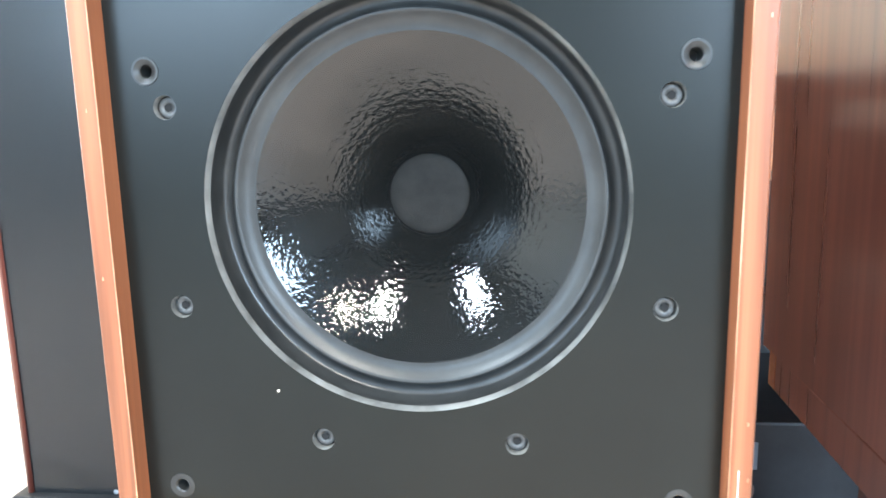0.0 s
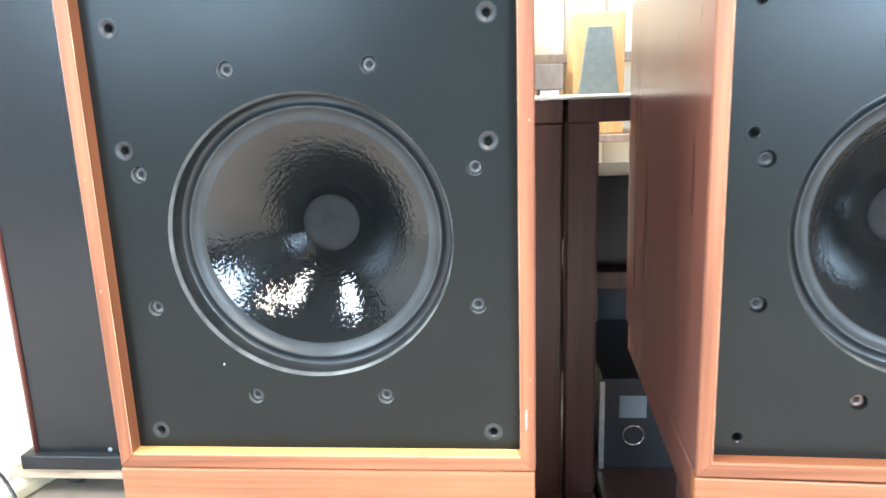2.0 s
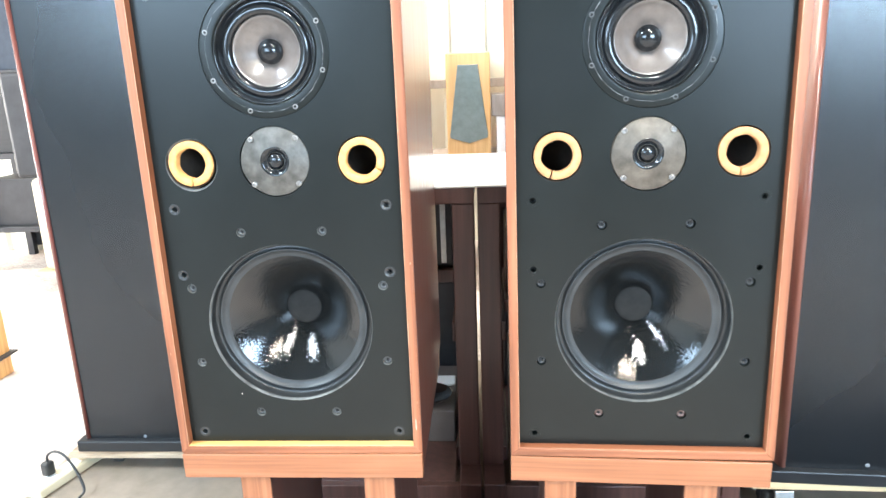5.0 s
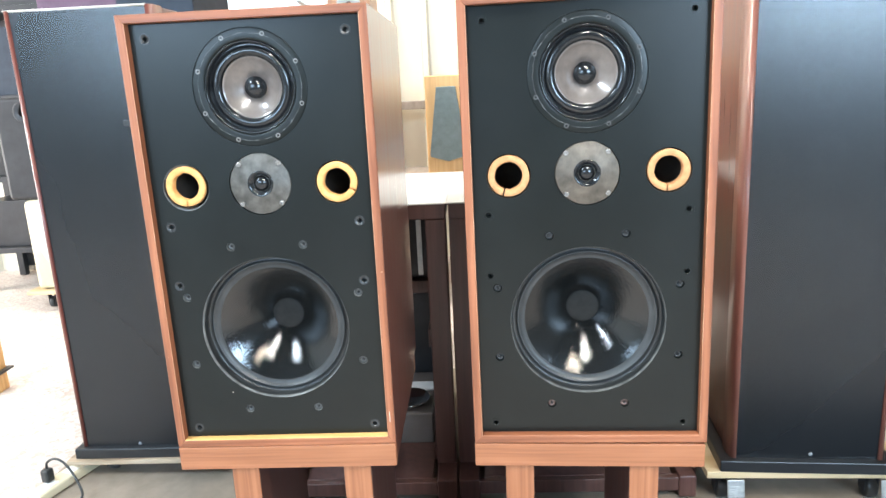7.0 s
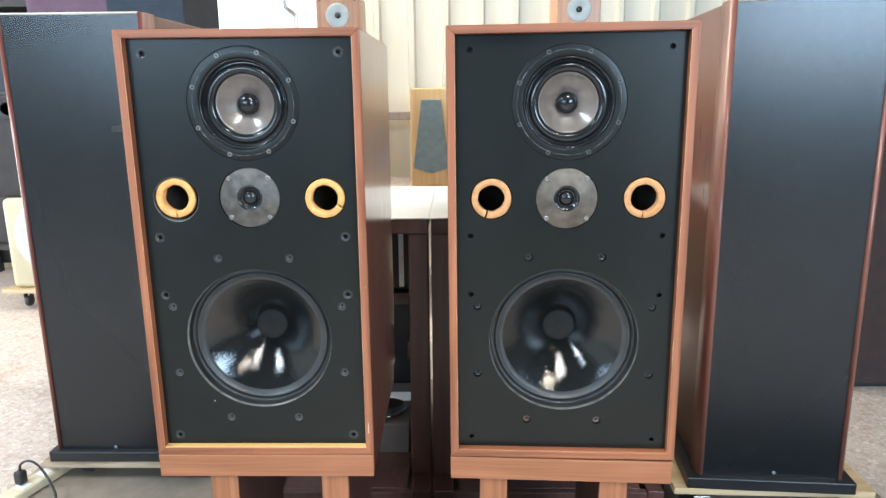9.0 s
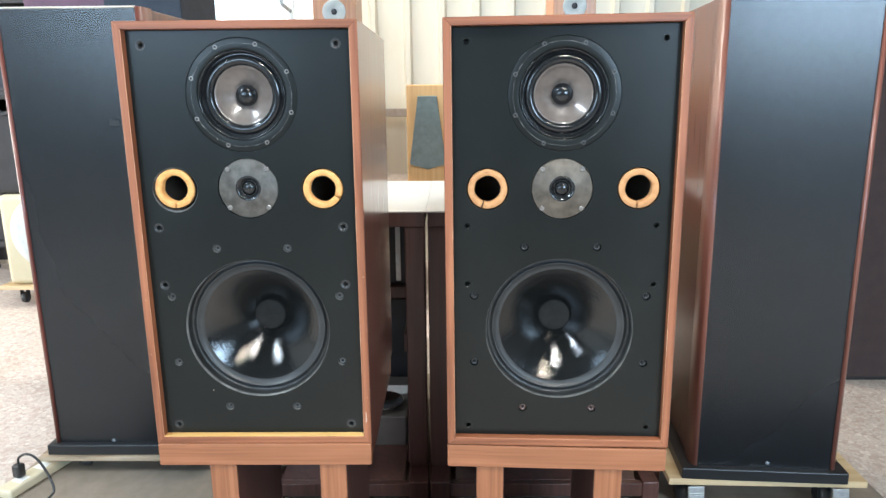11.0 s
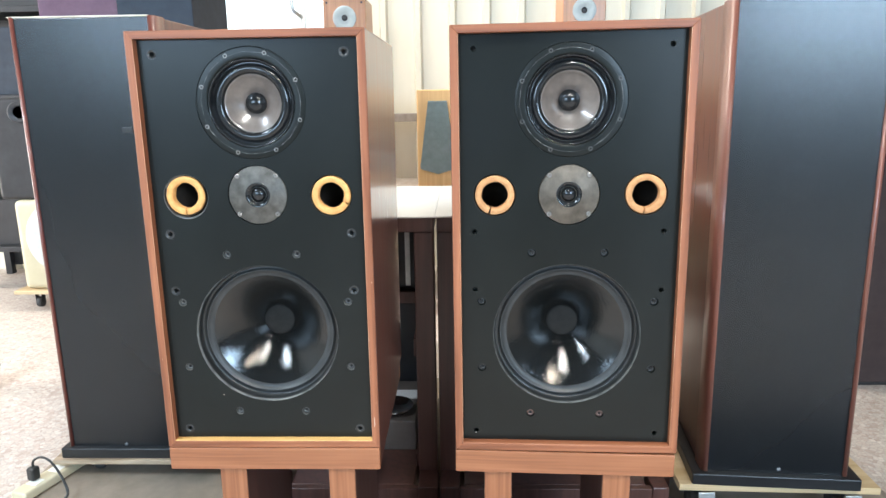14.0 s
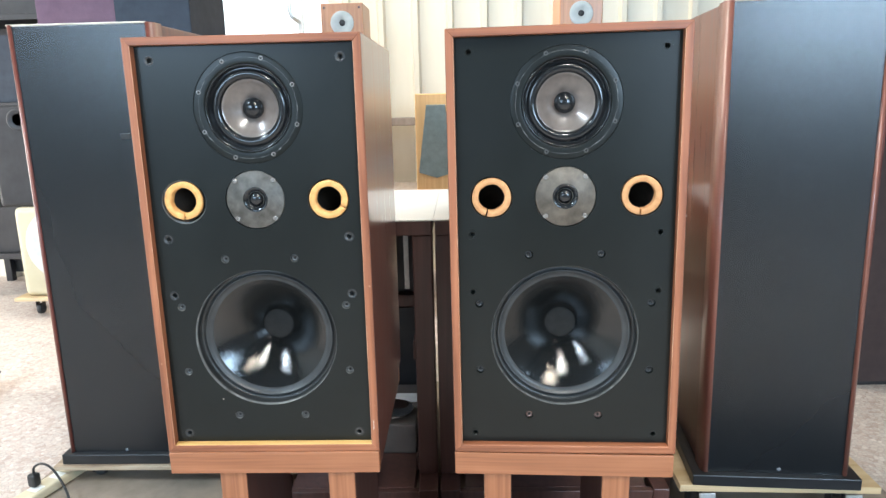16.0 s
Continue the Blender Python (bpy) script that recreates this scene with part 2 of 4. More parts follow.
RUSTY = surface("tarnished_bolt", (0.12, 0.07, 0.06), (0.24, 0.17, 0.15), rough=0.45, metal=0.7, scale=(200, 200, 200), bump=0.05, fine=900)
SOCKET = surface("black_plastic", (0.014, 0.015, 0.015), (0.028, 0.029, 0.029), rough=0.35, scale=(40, 40, 40), bump=0.03)
SOCKETRING = surface("worn_socket_plastic", (0.015, 0.016, 0.016), (0.030, 0.031, 0.031), rough=0.4, scale=(90, 90, 90), bump=0.03)
TUBE = surface("brown_port_tube", (0.020, 0.014, 0.010), (0.042, 0.029, 0.020), rough=0.6, scale=(40, 40, 40), bump=0.1)
# Near-black that puts the shade of recesses and cabinet insides into colour.
HOLE = surface("recess_shade_black", (0.004, 0.004, 0.004), (0.007, 0.007, 0.007), rough=0.8, bump=0)
FOAM = surface("amber_foam", (0.58, 0.28, 0.085), (0.74, 0.40, 0.14), rough=0.85, scale=(90, 90, 90), bump=0.3, fine=500)
FOAM_DULL = surface("dull_amber_foam", (0.44, 0.21, 0.085), (0.58, 0.30, 0.13), rough=0.85, scale=(90, 90, 90), bump=0.3, fine=500)
TWEETER = surface("dull_tweeter_plate", (0.05, 0.046, 0.040), (0.125, 0.118, 0.105), rough=0.48, scale=(55, 55, 55), bump=0.15, fine=420, metal=0.35)
TWEETER_BROWN = surface("tarnished_tweeter_plate", (0.050, 0.041, 0.031), (0.150, 0.125, 0.098), rough=0.52, scale=(38, 38, 38), bump=0.15, fine=420, metal=0.3)
GLOSSBLACK = surface("gloss_black_rubber", (0.008, 0.009, 0.010), (0.014, 0.015, 0.016), rough=0.16, scale=(40, 40, 40), bump=0.06, fine=160, spread=0.06)
GLUE = surface("dried_sealant", (0.016, 0.017, 0.017), (0.22, 0.225, 0.22), rough=0.25, scale=(140, 140, 140), bump=0.4, fine=300, spread=0.1)
POLY = surface("clouded_polypropylene", (0.105, 0.085, 0.073), (0.172, 0.142, 0.124), rough=0.30, scale=(30, 30, 30), bump=0.05, fine=150, coat=0.6, coat_rough=0.12)
CLOTH = grille_cloth("grille_cloth")
BLACKWOOD = surface("black_ash", (0.012, 0.012, 0.013), (0.022, 0.022, 0.023), rough=0.4, scale=(6, 60, 60), bump=0.06)
CASTER = surface("caster_rubber", (0.02, 0.02, 0.02), (0.04, 0.04, 0.04), rough=0.5, bump=0.05)
ZINC = surface("zinc_plate", (0.45, 0.45, 0.44), (0.60, 0.60, 0.58), rough=0.35, metal=0.85, scale=(50, 50, 50), bump=0.05)
FLOOR = pebble_floor("washed_aggregate")
MAT = surface("blue_grey_mat", (0.020, 0.026, 0.036), (0.034, 0.042, 0.055), rough=0.8, scale=(12, 12, 12), bump=0.25, fine=600)
RUG = surface("beige_felt", (0.185, 0.150, 0.112), (0.27, 0.22, 0.17), rough=0.9, scale=(9, 9, 9), bump=0.3, fine=350)
WHITETOP = surface("white_laminate", (0.74, 0.73, 0.71), (0.82, 0.81, 0.79), rough=0.35, scale=(6, 6, 6), bump=0.02)
SHEET = surface("cream_steel_sheet", (0.62, 0.56, 0.44), (0.72, 0.66, 0.53), rough=0.45, scale=(3, 3, 0.6), bump=0.04)
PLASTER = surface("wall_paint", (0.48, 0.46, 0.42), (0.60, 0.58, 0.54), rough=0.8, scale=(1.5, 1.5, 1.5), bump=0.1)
# Dark tone of the unseen walls and roof, keeping bounced light low.
DARKSHELL = surface("unseen_shell_dark", (0.10, 0.10, 0.10), (0.15, 0.15, 0.145), rough=0.8, scale=(1.5, 1.5, 1.5), bump=0.1)
GIRT = surface("primed_girt", (0.22, 0.18, 0.15), (0.34, 0.29, 0.25), rough=0.6, scale=(30, 8, 8), bump=0.1)
PALEMAPLE = wood("pale_maple", (0.62, 0.34, 0.12), (0.70, 0.41, 0.16), (0.77, 0.48, 0.21), rough=0.4, coat=0.2)
GREENCLOTH = surface("grey_green_cloth", (0.15, 0.185, 0.175), (0.20, 0.24, 0.23), rough=0.8, scale=(30, 30, 30), bump=0.2, fine=700)
CREAM = surface("cream_plastic", (0.50, 0.44, 0.29), (0.58, 0.52, 0.37), rough=0.4, scale=(5, 5, 5), bump=0.03)
PALEGREY = surface("pale_grey_cloth", (0.46, 0.47, 0.45), (0.56, 0.57, 0.55), rough=0.8, scale=(30, 30, 30), bump=0.1)
CHARCOAL = surface("charcoal_plastic", (0.014, 0.014, 0.016), (0.03, 0.03, 0.033), rough=0.45, scale=(10, 10, 10), bump=0.06)
PURPLE = surface("plum_cloth", (0.11, 0.060, 0.088), (0.15, 0.085, 0.12), rough=0.8, scale=(20, 20, 20), bump=0.1)
BROWNCLOTH = surface("dark_brown_cloth", (0.028, 0.016, 0.015), (0.042, 0.025, 0.023), rough=0.8, scale=(20, 20, 20), bump=0.1)
NAVY = surface("navy_cloth", (0.022, 0.029, 0.042), (0.034, 0.044, 0.060), rough=0.8, scale=(20, 20, 20), bump=0.1)
GREYMETAL = surface("grey_enamel", (0.16, 0.18, 0.20), (0.24, 0.26, 0.28), rough=0.4, scale=(12, 12, 12), bump=0.04)
DARKPLATE = surface("grey_plate", (0.38, 0.40, 0.38), (0.48, 0.50, 0.48), rough=0.45, scale=(30, 30, 30), bump=0.05)
CHROME = surface("chrome", (0.6, 0.6, 0.6), (0.75, 0.75, 0.75), rough=0.12, metal=1.0, bump=0)
WHITEPLASTIC = surface("white_plastic", (0.70, 0.70, 0.66), (0.80, 0.80, 0.77), rough=0.4, scale=(20, 20, 20), bump=0.02)
GREYBROWN = surface("grey_brown_paint", (0.080, 0.066, 0.059), (0.12, 0.10, 0.09), rough=0.45, scale=(10, 10, 10), bump=0.05)
INK = surface("pale_print", (0.6, 0.6, 0.6), (0.7, 0.7, 0.7), rough=0.5, bump=0)
DUST = surface("pale_chips", (0.6, 0.52, 0.42), (0.75, 0.7, 0.6), rough=0.7, bump=0)
TINT, tnt, tb = node_mat("window_glass")
tb.inputs["Transmission Weight"].default_value, tb.inputs["Roughness"].default_value = 1.0, 0.02


# ---- mesh helpers ----
def part(name, bm, material, parent=None, label="", smooth=False):
    me = bpy.data.meshes.new(name)
    bm.to_mesh(me)
    bm.free()
    me.materials.append(material)
    if smooth:
        me.polygons.foreach_set("use_smooth", [True] * len(me.polygons))
    ob = new(name, me)
    ob.parent = parent
    if label:
        ob["label"] = label
    return ob


def thing(name, m, label, category, group="", kind=""):
    ob = new(name)
    ob.empty_display_size = 0.05
    ob.matrix_world = m
    return tagged(ob, label, category, group, kind)


def box(x0, x1, y0, y1, z0, z1, bevel=0.0015, bm=None, seg=2):
    bm = bm or bmesh.new()
    r = bmesh.ops.create_cube(bm, size=1, matrix=Matrix.LocRotScale(((x0 + x1) / 2, (y0 + y1) / 2, (z0 + z1) / 2), None, (x1 - x0, y1 - y0, z1 - z0)))
    if bevel:
        edges = list({e for v in r["verts"] for e in v.link_edges})
        bmesh.ops.bevel(bm, geom=edges, offset=bevel, segments=seg, affect="EDGES", profile=0.5)
    return bm


def lathe(profile, centre=(0, 0, 0), seg=64, bm=None, wobble=0.0):
    """Turns (radius, depth) points round an axis that runs along y through the centre."""
    bm = bm or bmesh.new()
    rings = []
    for r, y in profile:
        if r < 1e-6:
            rings.append([bm.verts.new((centre[0], centre[1] + y, centre[2]))])
        else:
            row = []
            for i in range(seg):
                a = 2 * math.pi * i / seg
                q = r + wobble * noise.noise((math.cos(a) * 3, math.sin(a) * 3, r * 90))
                row.append(bm.verts.new((centre[0] + q * math.sin(a), centre[1] + y, centre[2] + q * math.cos(a))))
            rings.append(row)
    for a, b in zip(rings, rings[1:]):
        for i in range(seg):
            j = (i + 1) % seg
            if len(a) == 1 and len(b) == 1:
                continue
            if len(a) == 1:
                bm.faces.new((a[0], b[j], b[i]))
            elif len(b) == 1:
                bm.faces.new((a[i], a[j], b[0]))
            else:
                bm.faces.new((a[i], a[j], b[j], b[i]))
    return bm


def tube(points, radius, seg=8, bm=None):
    bm = bm or bmesh.new()
    pts = [Vector(p) for p in points]
    rows = []
    for i, p in enumerate(pts):
        d = (pts[min(i + 1, len(pts) - 1)] - pts[max(i - 1, 0)]).normalized()
        u = d.orthogonal().normalized() if i == 0 else (u - d * u.dot(d)).normalized()
        w = d.cross(u)
        rows.append([bm.verts.new(p + radius * (math.cos(2 * math.pi * k / seg) * u + math.sin(2 * math.pi * k / seg) * w)) for k in range(seg)])
    for a, b in zip(rows, rows[1:]):
        for k in range(seg):
            bm.faces.new((a[k], a[(k + 1) % seg], b[(k + 1) % seg], b[k]))
    bm.faces.new(list(reversed(rows[0])))
    bm.faces.new(rows[-1])
    return bm


def plate_with_holes(x0, x1, z0, z1, holes, thick):
    """A board in the plane y = 0, its back at y = thick, pierced by round holes (x, z, radius)."""
    bm = bmesh.new()
    loops = []
    for y in (0.0, thick):
        corners = [bm.verts.new((x, y, z)) for x, z in ((x0, z0), (x1, z0), (x1, z1), (x0, z1))]
        edges = [bm.edges.new((corners[i], corners[(i + 1) % 4])) for i in range(4)]
        sheet = [corners]
        for hx, hz, r in holes:
            n = 96 if r > 0.06 else 48 if r > 0.02 else 20
            ring = [bm.verts.new((hx + r * math.sin(2 * math.pi * i / n), y, hz + r * math.cos(2 * math.pi * i / n))) for i in range(n)]
            edges += [bm.edges.new((ring[i], ring[(i + 1) % n])) for i in range(n)]
            sheet.append(ring)
        bmesh.ops.triangle_fill(bm, use_beauty=True, use_dissolve=False, edges=edges)
        loops.append(sheet)
    for a, b in zip(*loops):
        n = len(a)
        for i in range(n):
            bm.faces.new((a[i], a[(i + 1) % n], b[(i + 1) % n], b[i]))
    bmesh.ops.recalc_face_normals(bm, faces=bm.faces)
    return bm


# ---- setting ----
X0, X1, Y0, Y1 = -4.6, 4.6, -5.6, 3.05
part("floor", box(X0 - 0.2, X1 + 0.2, Y0 - 0.2, Y1 + 0.2, -0.15, 0.0, 0), FLOOR)
tagged(bpy.data.objects["floor"], "pinkish washed-aggregate floor with small chips", "floor", kind="structure")


def slab(name, pieces, material, label, category):
    bm = bmesh.new()
    for p in pieces:
        box(*p, 0, bm)
    return tagged(part(name, bm, material), label, category, kind="structure")


# Unseen shell that shapes the light; its openings follow the lamps.
slab("wall_south", [(X0, X1, Y0 - 0.2, Y0, 0, 1.45), (X0, X1, Y0 - 0.2, Y0, 3.0, CEIL), (X0, -4.1, Y0 - 0.2, Y0, 1.45, 3.0), (-1.1, 2.0, Y0 - 0.2, Y0, 1.45, 3.0), (4.5, X1, Y0 - 0.2, Y0, 1.45, 3.0)], DARKSHELL, "unseen dark wall with two openings for the added fill lamps", "wall")
slab("wall_west", [(X0 - 0.2, X0, Y0, Y1, 2.5, CEIL), (X0 - 0.2, X0, Y0, -0.3, 0, 2.5), (X0 - 0.2, X0, 2.3, Y1, 0, 2.5)], PLASTER, "unseen pale wall with an opening for the added side lamp", "wall")
slab("wall_east", [(X1, X1 + 0.2, Y0, Y1, 0, CEIL)], DARKSHELL, "unseen plain dark wall", "wall")
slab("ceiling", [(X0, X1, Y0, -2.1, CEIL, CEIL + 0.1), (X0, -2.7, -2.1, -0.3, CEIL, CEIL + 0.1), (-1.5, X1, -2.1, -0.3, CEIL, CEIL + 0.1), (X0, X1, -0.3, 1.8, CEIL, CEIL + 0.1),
                 (X0, -2.4, 1.8, 2.6, CEIL, CEIL + 0.1), (2.8, X1, 1.8, 2.6, CEIL, CEIL + 0.1), (X0, X1, 2.6, Y1 + 0.2, CEIL, CEIL + 0.1)], DARKSHELL, "unseen dark roof with openings for the roof lights", "ceiling")


def corrugated(x_from, x_to, z_from, z_to, y, pitch=0.2, depth=0.03, x_phase=0.0):
    """Trapezoid-ribbed steel sheet, ribs upright, with a real thickness."""
    bm = bmesh.new()
    k0 = math.floor((x_from - x_phase) / pitch)
    pts = []
    for k in range(k0 - 1, int((x_to - x_phase) / pitch) + 2):
        b = x_phase + k * pitch
        pts += [(b, 0.0), (b + 0.012, -depth), (b + 0.040, -depth), (b + 0.052, 0.0)]
    pts = [p for p in pts if x_from <= p[0] <= x_to]
    pts = [(x_from, 0.0)] + pts + [(x_to, 0.0)]
    rows = []
    for off in (0.0, 0.006):
        rows.append([(bm.verts.new((px, y + py + off, z_from)), bm.verts.new((px, y + py + off, z_to))) for px, py in pts])
    for row in rows:
        for a, b in zip(row, row[1:]):
            bm.faces.new((a[0], b[0], b[1], a[1]))
    return bm


WX0, WX1, WZ0, WZ1 = -1.75, -0.42, 1.36, 2.5
back = tagged(part("wall_north", corrugated(WX1, X1, 0, CEIL, Y1, x_phase=0.058), SHEET), "cream ribbed steel sheet wall in bright light", "wall", kind="structure")
for nm, a in (("sheet_below", (WX0, WX1, 0, WZ0)), ("sheet_above", (WX0, WX1, WZ1, CEIL)), ("sheet_beside", (X0, WX0, 0, CEIL))):
    part(nm, corrugated(*a, Y1, x_phase=0.058), SHEET, back)
win = thing("window_1", Matrix.Translation(((WX0 + WX1) / 2, Y1, WZ0)), "bright glazed window in the steel wall", "window", kind="structure")
w = (WX1 - WX0) / 2
for nm, b4 in (("window_frame", (-w, -w + 0.04)), ("window_frame", (w - 0.04, w)), ("mullion", (-0.02, 0.02)), ("mullion", (0.485, 0.51))):
    part(nm, box(b4[0], b4[1], -0.02, 0.03, 0.0, WZ1 - WZ0), WHITEPLASTIC, win)
part("window_frame", box(-w, w, -0.02, 0.03, -0.03, 0.0), WHITEPLASTIC, win)
part("latch", tube([(0.495, -0.03, 0.14), (0.485, -0.06, 0.15), (0.46, -0.07, 0.17), (0.45, -0.07, 0.21), (0.455, -0.07, 0.26)], 0.012), ZINC, win, "grey window latch", True)
for a in (-1, 1):
    g = part("pane", box(min(a * 0.02, a * (w - 0.04)), max(a * 0.02, a * (w - 0.04)), 0.0, 0.005, 0, WZ1 - WZ0, 0), TINT, win)
    g.visible_shadow = False

GLOW, gnt, gb = node_mat("bright_sky")
gb.inputs["Base Color"].default_value = (0.8, 0.8, 0.8, 1)
gb.inputs["Emission Color"].default_value, gb.inputs["Emission Strength"].default_value = (0.95, 0.98, 1.0, 1), 2.2
tagged(part("backdrop", box(-4.0, 1.5, Y1 + 1.2, Y1 + 1.25, 0.4, 4.5, 0), GLOW), "overcast white sky outside the window", "sky", kind="structure")
bm = box(-2.0, X1, Y1 - 0.12, Y1 - 0.031, 0.90, 0.945, 0.004)
tagged(part("girt", bm, GIRT), "dull brown horizontal steel rail on the ribbed wall", "wall rail", kind="structure")


def cloth_sheet(name, x0, x1, y0, y1, z, material, label, wave, bumpy, front, back):
    """A thin mat with a wandering front edge and shallow puckers."""
    bm = bmesh.new()
    nx, ny = 90, 24
    grid = []
    for j in range(ny + 1):
        row = []
        for i in range(nx + 1):
            x = x0 + (x1 - x0) * i / nx
            y = y0 + (y1 - y0) * j / ny + x * (front + (back - front) * j / ny)
            lift = bumpy * max(0, noise.noise((x * 5, y * 5, 2.3)))
            if j == 0:
                y += wave * noise.noise((x * 6, 0.4, 7))
                lift += bumpy * 1.3 * max(0, noise.noise((x * 9, 3.4, 1)))
            row.append(bm.verts.new((x, y, z + lift)))
        grid.append(row)
    for j in range(ny):
        for i in range(nx):
            bm.faces.new((grid[j][i], grid[j][i + 1], grid[j + 1][i + 1], grid[j + 1][i]))
    r = bmesh.ops.extrude_face_region(bm, geom=list(bm.faces))
    for v in r["geom"]:
        if isinstance(v, bmesh.types.BMVert):
            v.co.z = 0.0005
    bmesh.ops.recalc_face_normals(bm, faces=bm.faces)
    return tagged(part(name, bm, material, smooth=True), label, "mat")


cloth_sheet("floor_mat", -0.66, 1.6, -0.165, 0.428, 0.004, MAT, "dark blue-grey thin mat lying under the speaker stands", 0.006, 0.002, -0.04, -0.035)
cloth_sheet("felt_rug", -0.88, 1.45, 0.437, 1.3, 0.005, RUG, "beige felt sheet with a puckered edge on the floor", 0.010, 0.006, -0.035, 0.0)

# ---- the pair of three-way loudspeakers ----
HALF, HIGH, DEEP, LIP = 0.1872, 0.706, 0.43, 0.0125
WZ = 0.205
RB = 0.1532
BOLTS = [(RB * math.sin(radians(a)), WZ + RB * math.cos(radians(a))) for a in (22.5, 67.5, 112.5, 157.5, 202.5, 247.5, 292.5, 337.5)]
SOCKETS = [(sx * 0.152, z) for z in (0.030, 0.284, 0.382, 0.671) for sx in (-1, 1)]
SOCKET_CUP = [(0.0082, 0.0002), (0.0080, -0.0006), (0.0068, -0.0006), (0.0042, 0.0006), (0.0036, 0.0012), (0.0034, 0.012), (0, 0.012)]
SOCKET_FLUSH = [(0.0082, 0.0002), (0.0080, -0.0003), (0.0046, -0.0003), (0.0036, 0.0006), (0.0034, 0.012), (0, 0.012)]
PORTS = (-0.119, 0.121)


def mitred(outline, y0, y1, bevel=0.0007):
    """A board of the carcass: its outline (x, z), cut at 45 degrees at both ends, runs from y0 back to y1."""
    bm = bmesh.new()
    front = [bm.verts.new((x, y0, z)) for x, z in outline]
    rear = [bm.verts.new((x, y1, z)) for x, z in outline]
    bm.faces.new(front)
    bm.faces.new(list(reversed(rear)))
    for k in range(4):
        bm.faces.new((front[k], rear[k], rear[(k + 1) % 4], front[(k + 1) % 4]))
    bmesh.ops.recalc_face_normals(bm, faces=bm.faces)
    bmesh.ops.bevel(bm, geom=list(bm.edges), offset=bevel, segments=1, affect="EDGES", profile=0.5)
    return bm


def loudspeaker(m, ledge, bolt_mat, slits, off, MZ, TZ, PZ):
    sp = thing("loudspeaker", m, "reddish teak-veneered three-way loudspeaker with black baffle, grille removed, on a stand", "loudspeaker", "pair of large loudspeakers")
    F, B, DX = -0.0185, -0.0045, off * 0.6
    part("side_panel", mitred([(off - HALF, 0), (off - HALF + LIP, LIP), (off - HALF + LIP, HIGH - LIP), (off - HALF, HIGH)], F, DEEP + F), TEAK, sp)
    part("side_panel", mitred([(off + HALF, 0), (off + HALF, HIGH), (off + HALF - LIP, HIGH - LIP), (off + HALF - LIP, LIP)], F, DEEP + F), TEAK, sp)
    # Thin side skins carry the cabinet sides' shade in their colour.
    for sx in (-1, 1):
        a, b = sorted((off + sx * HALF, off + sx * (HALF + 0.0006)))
        part("side_shade_veneer", box(a, b, F + 0.0015, DEEP + F, 0.0015, HIGH - 0.0015, 0.0002), VENEER, sp, "polished side veneer, darkened for the side's shade")
    part("top_panel", mitred([(off - HALF, HIGH), (off - HALF + LIP, HIGH - LIP), (off + HALF - LIP, HIGH - LIP), (off + HALF, HIGH)], F, DEEP + F), TEAK_X, sp)
    part("bottom_panel", mitred([(off - HALF, 0), (off + HALF, 0), (off + HALF - LIP, LIP), (off - HALF + LIP, LIP)], F, DEEP + F), TEAK_X, sp)
    for sx in (-1, 1):
        a, b = sorted((off + sx * (HALF - LIP - 0.0001), off + sx * (HALF - LIP + 0.0006)))
        part("veneer_joint", box(a, b, F - 0.0002, F + 0.0006, LIP, HIGH - LIP, 0.0002), JOINT, sp, "pale worn veneer edge")
    part("back_panel", box(off - HALF + LIP, off + HALF - LIP, DEEP + F - 0.03, DEEP + F - 0.012, LIP, HIGH - LIP, 0), BLACKWOOD, sp)
    part("ledge_strip", box(off - HALF + LIP, off + HALF - LIP, F + 0.0005, B - 0.0003, LIP, LIP + 0.0012, 0.0003), ledge, sp, "narrow strip along the inner bottom edge")
    xin = HALF - LIP
    holes = [(0, WZ, 0.1224), (DX, MZ, 0.0886), (DX, TZ, 0.0494)] + [(DX + x, z, 0.0368 if off and x < 0 else 0.0342) for x, z in ((x, PZ) for x in PORTS)] + [(x, z, 0.0070) for x, z in BOLTS] + [(DX + x, z, 0.0078) for x, z in SOCKETS]
    baffle = part("baffle", plate_with_holes(off - xin + 0.0002, off + xin - 0.0002, LIP, HIGH - LIP, holes, 0.018), BAFFLE, sp, "black painted front board")
    baffle.location = (0, B, 0)
    # Black sheet added inside the cabinet, standing for the dark interior.
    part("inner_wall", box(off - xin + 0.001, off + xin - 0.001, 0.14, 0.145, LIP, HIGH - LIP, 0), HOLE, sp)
    # woofer
    wf = part("woofer", lathe([(0.1226, 0.0001), (0.1221, 0.0006), (0.1213, 0.0034), (0.1208, 0.0052)], (0, B, WZ), 128), RIM if off else BORE, sp, "worn pale edge round the woofer opening", True)
    part("gasket", lathe([(0.1208, 0.0052), (0.1200, 0.0190), (0.1184, 0.0206), (0.1128, 0.0206), (0.1118, 0.0180)], (0, B, WZ), 128), SOCKET, wf, "black gasket ring", True)
    prof = [(0.1126, 0.0206), (0.1118, 0.0172), (0.1104, 0.0164)]
    for i in range(1, 9):
        f = i / 8
        prof.append((0.1104 - 0.0112 * f, 0.0164 + 0.0056 * f + 0.0016 * math.sin(math.pi * f)))
    part("surround", lathe(prof, (0, B, WZ), 128), SURROUND, wf, "dark grey rubber surround", True)
    cone = [(0.0996, 0.0218)]
    for i in range(1, 13):
        f = i / 12
        cone.append((0.0996 - 0.0736 * f, 0.0218 + 0.0430 * f + 0.0195 * f * f))
    part("cone", lathe(cone, (0, 0, 0), 160, None, 0.0003), CONE, wf, "glossy black brush-coated cone", True).location = (0, B, WZ)
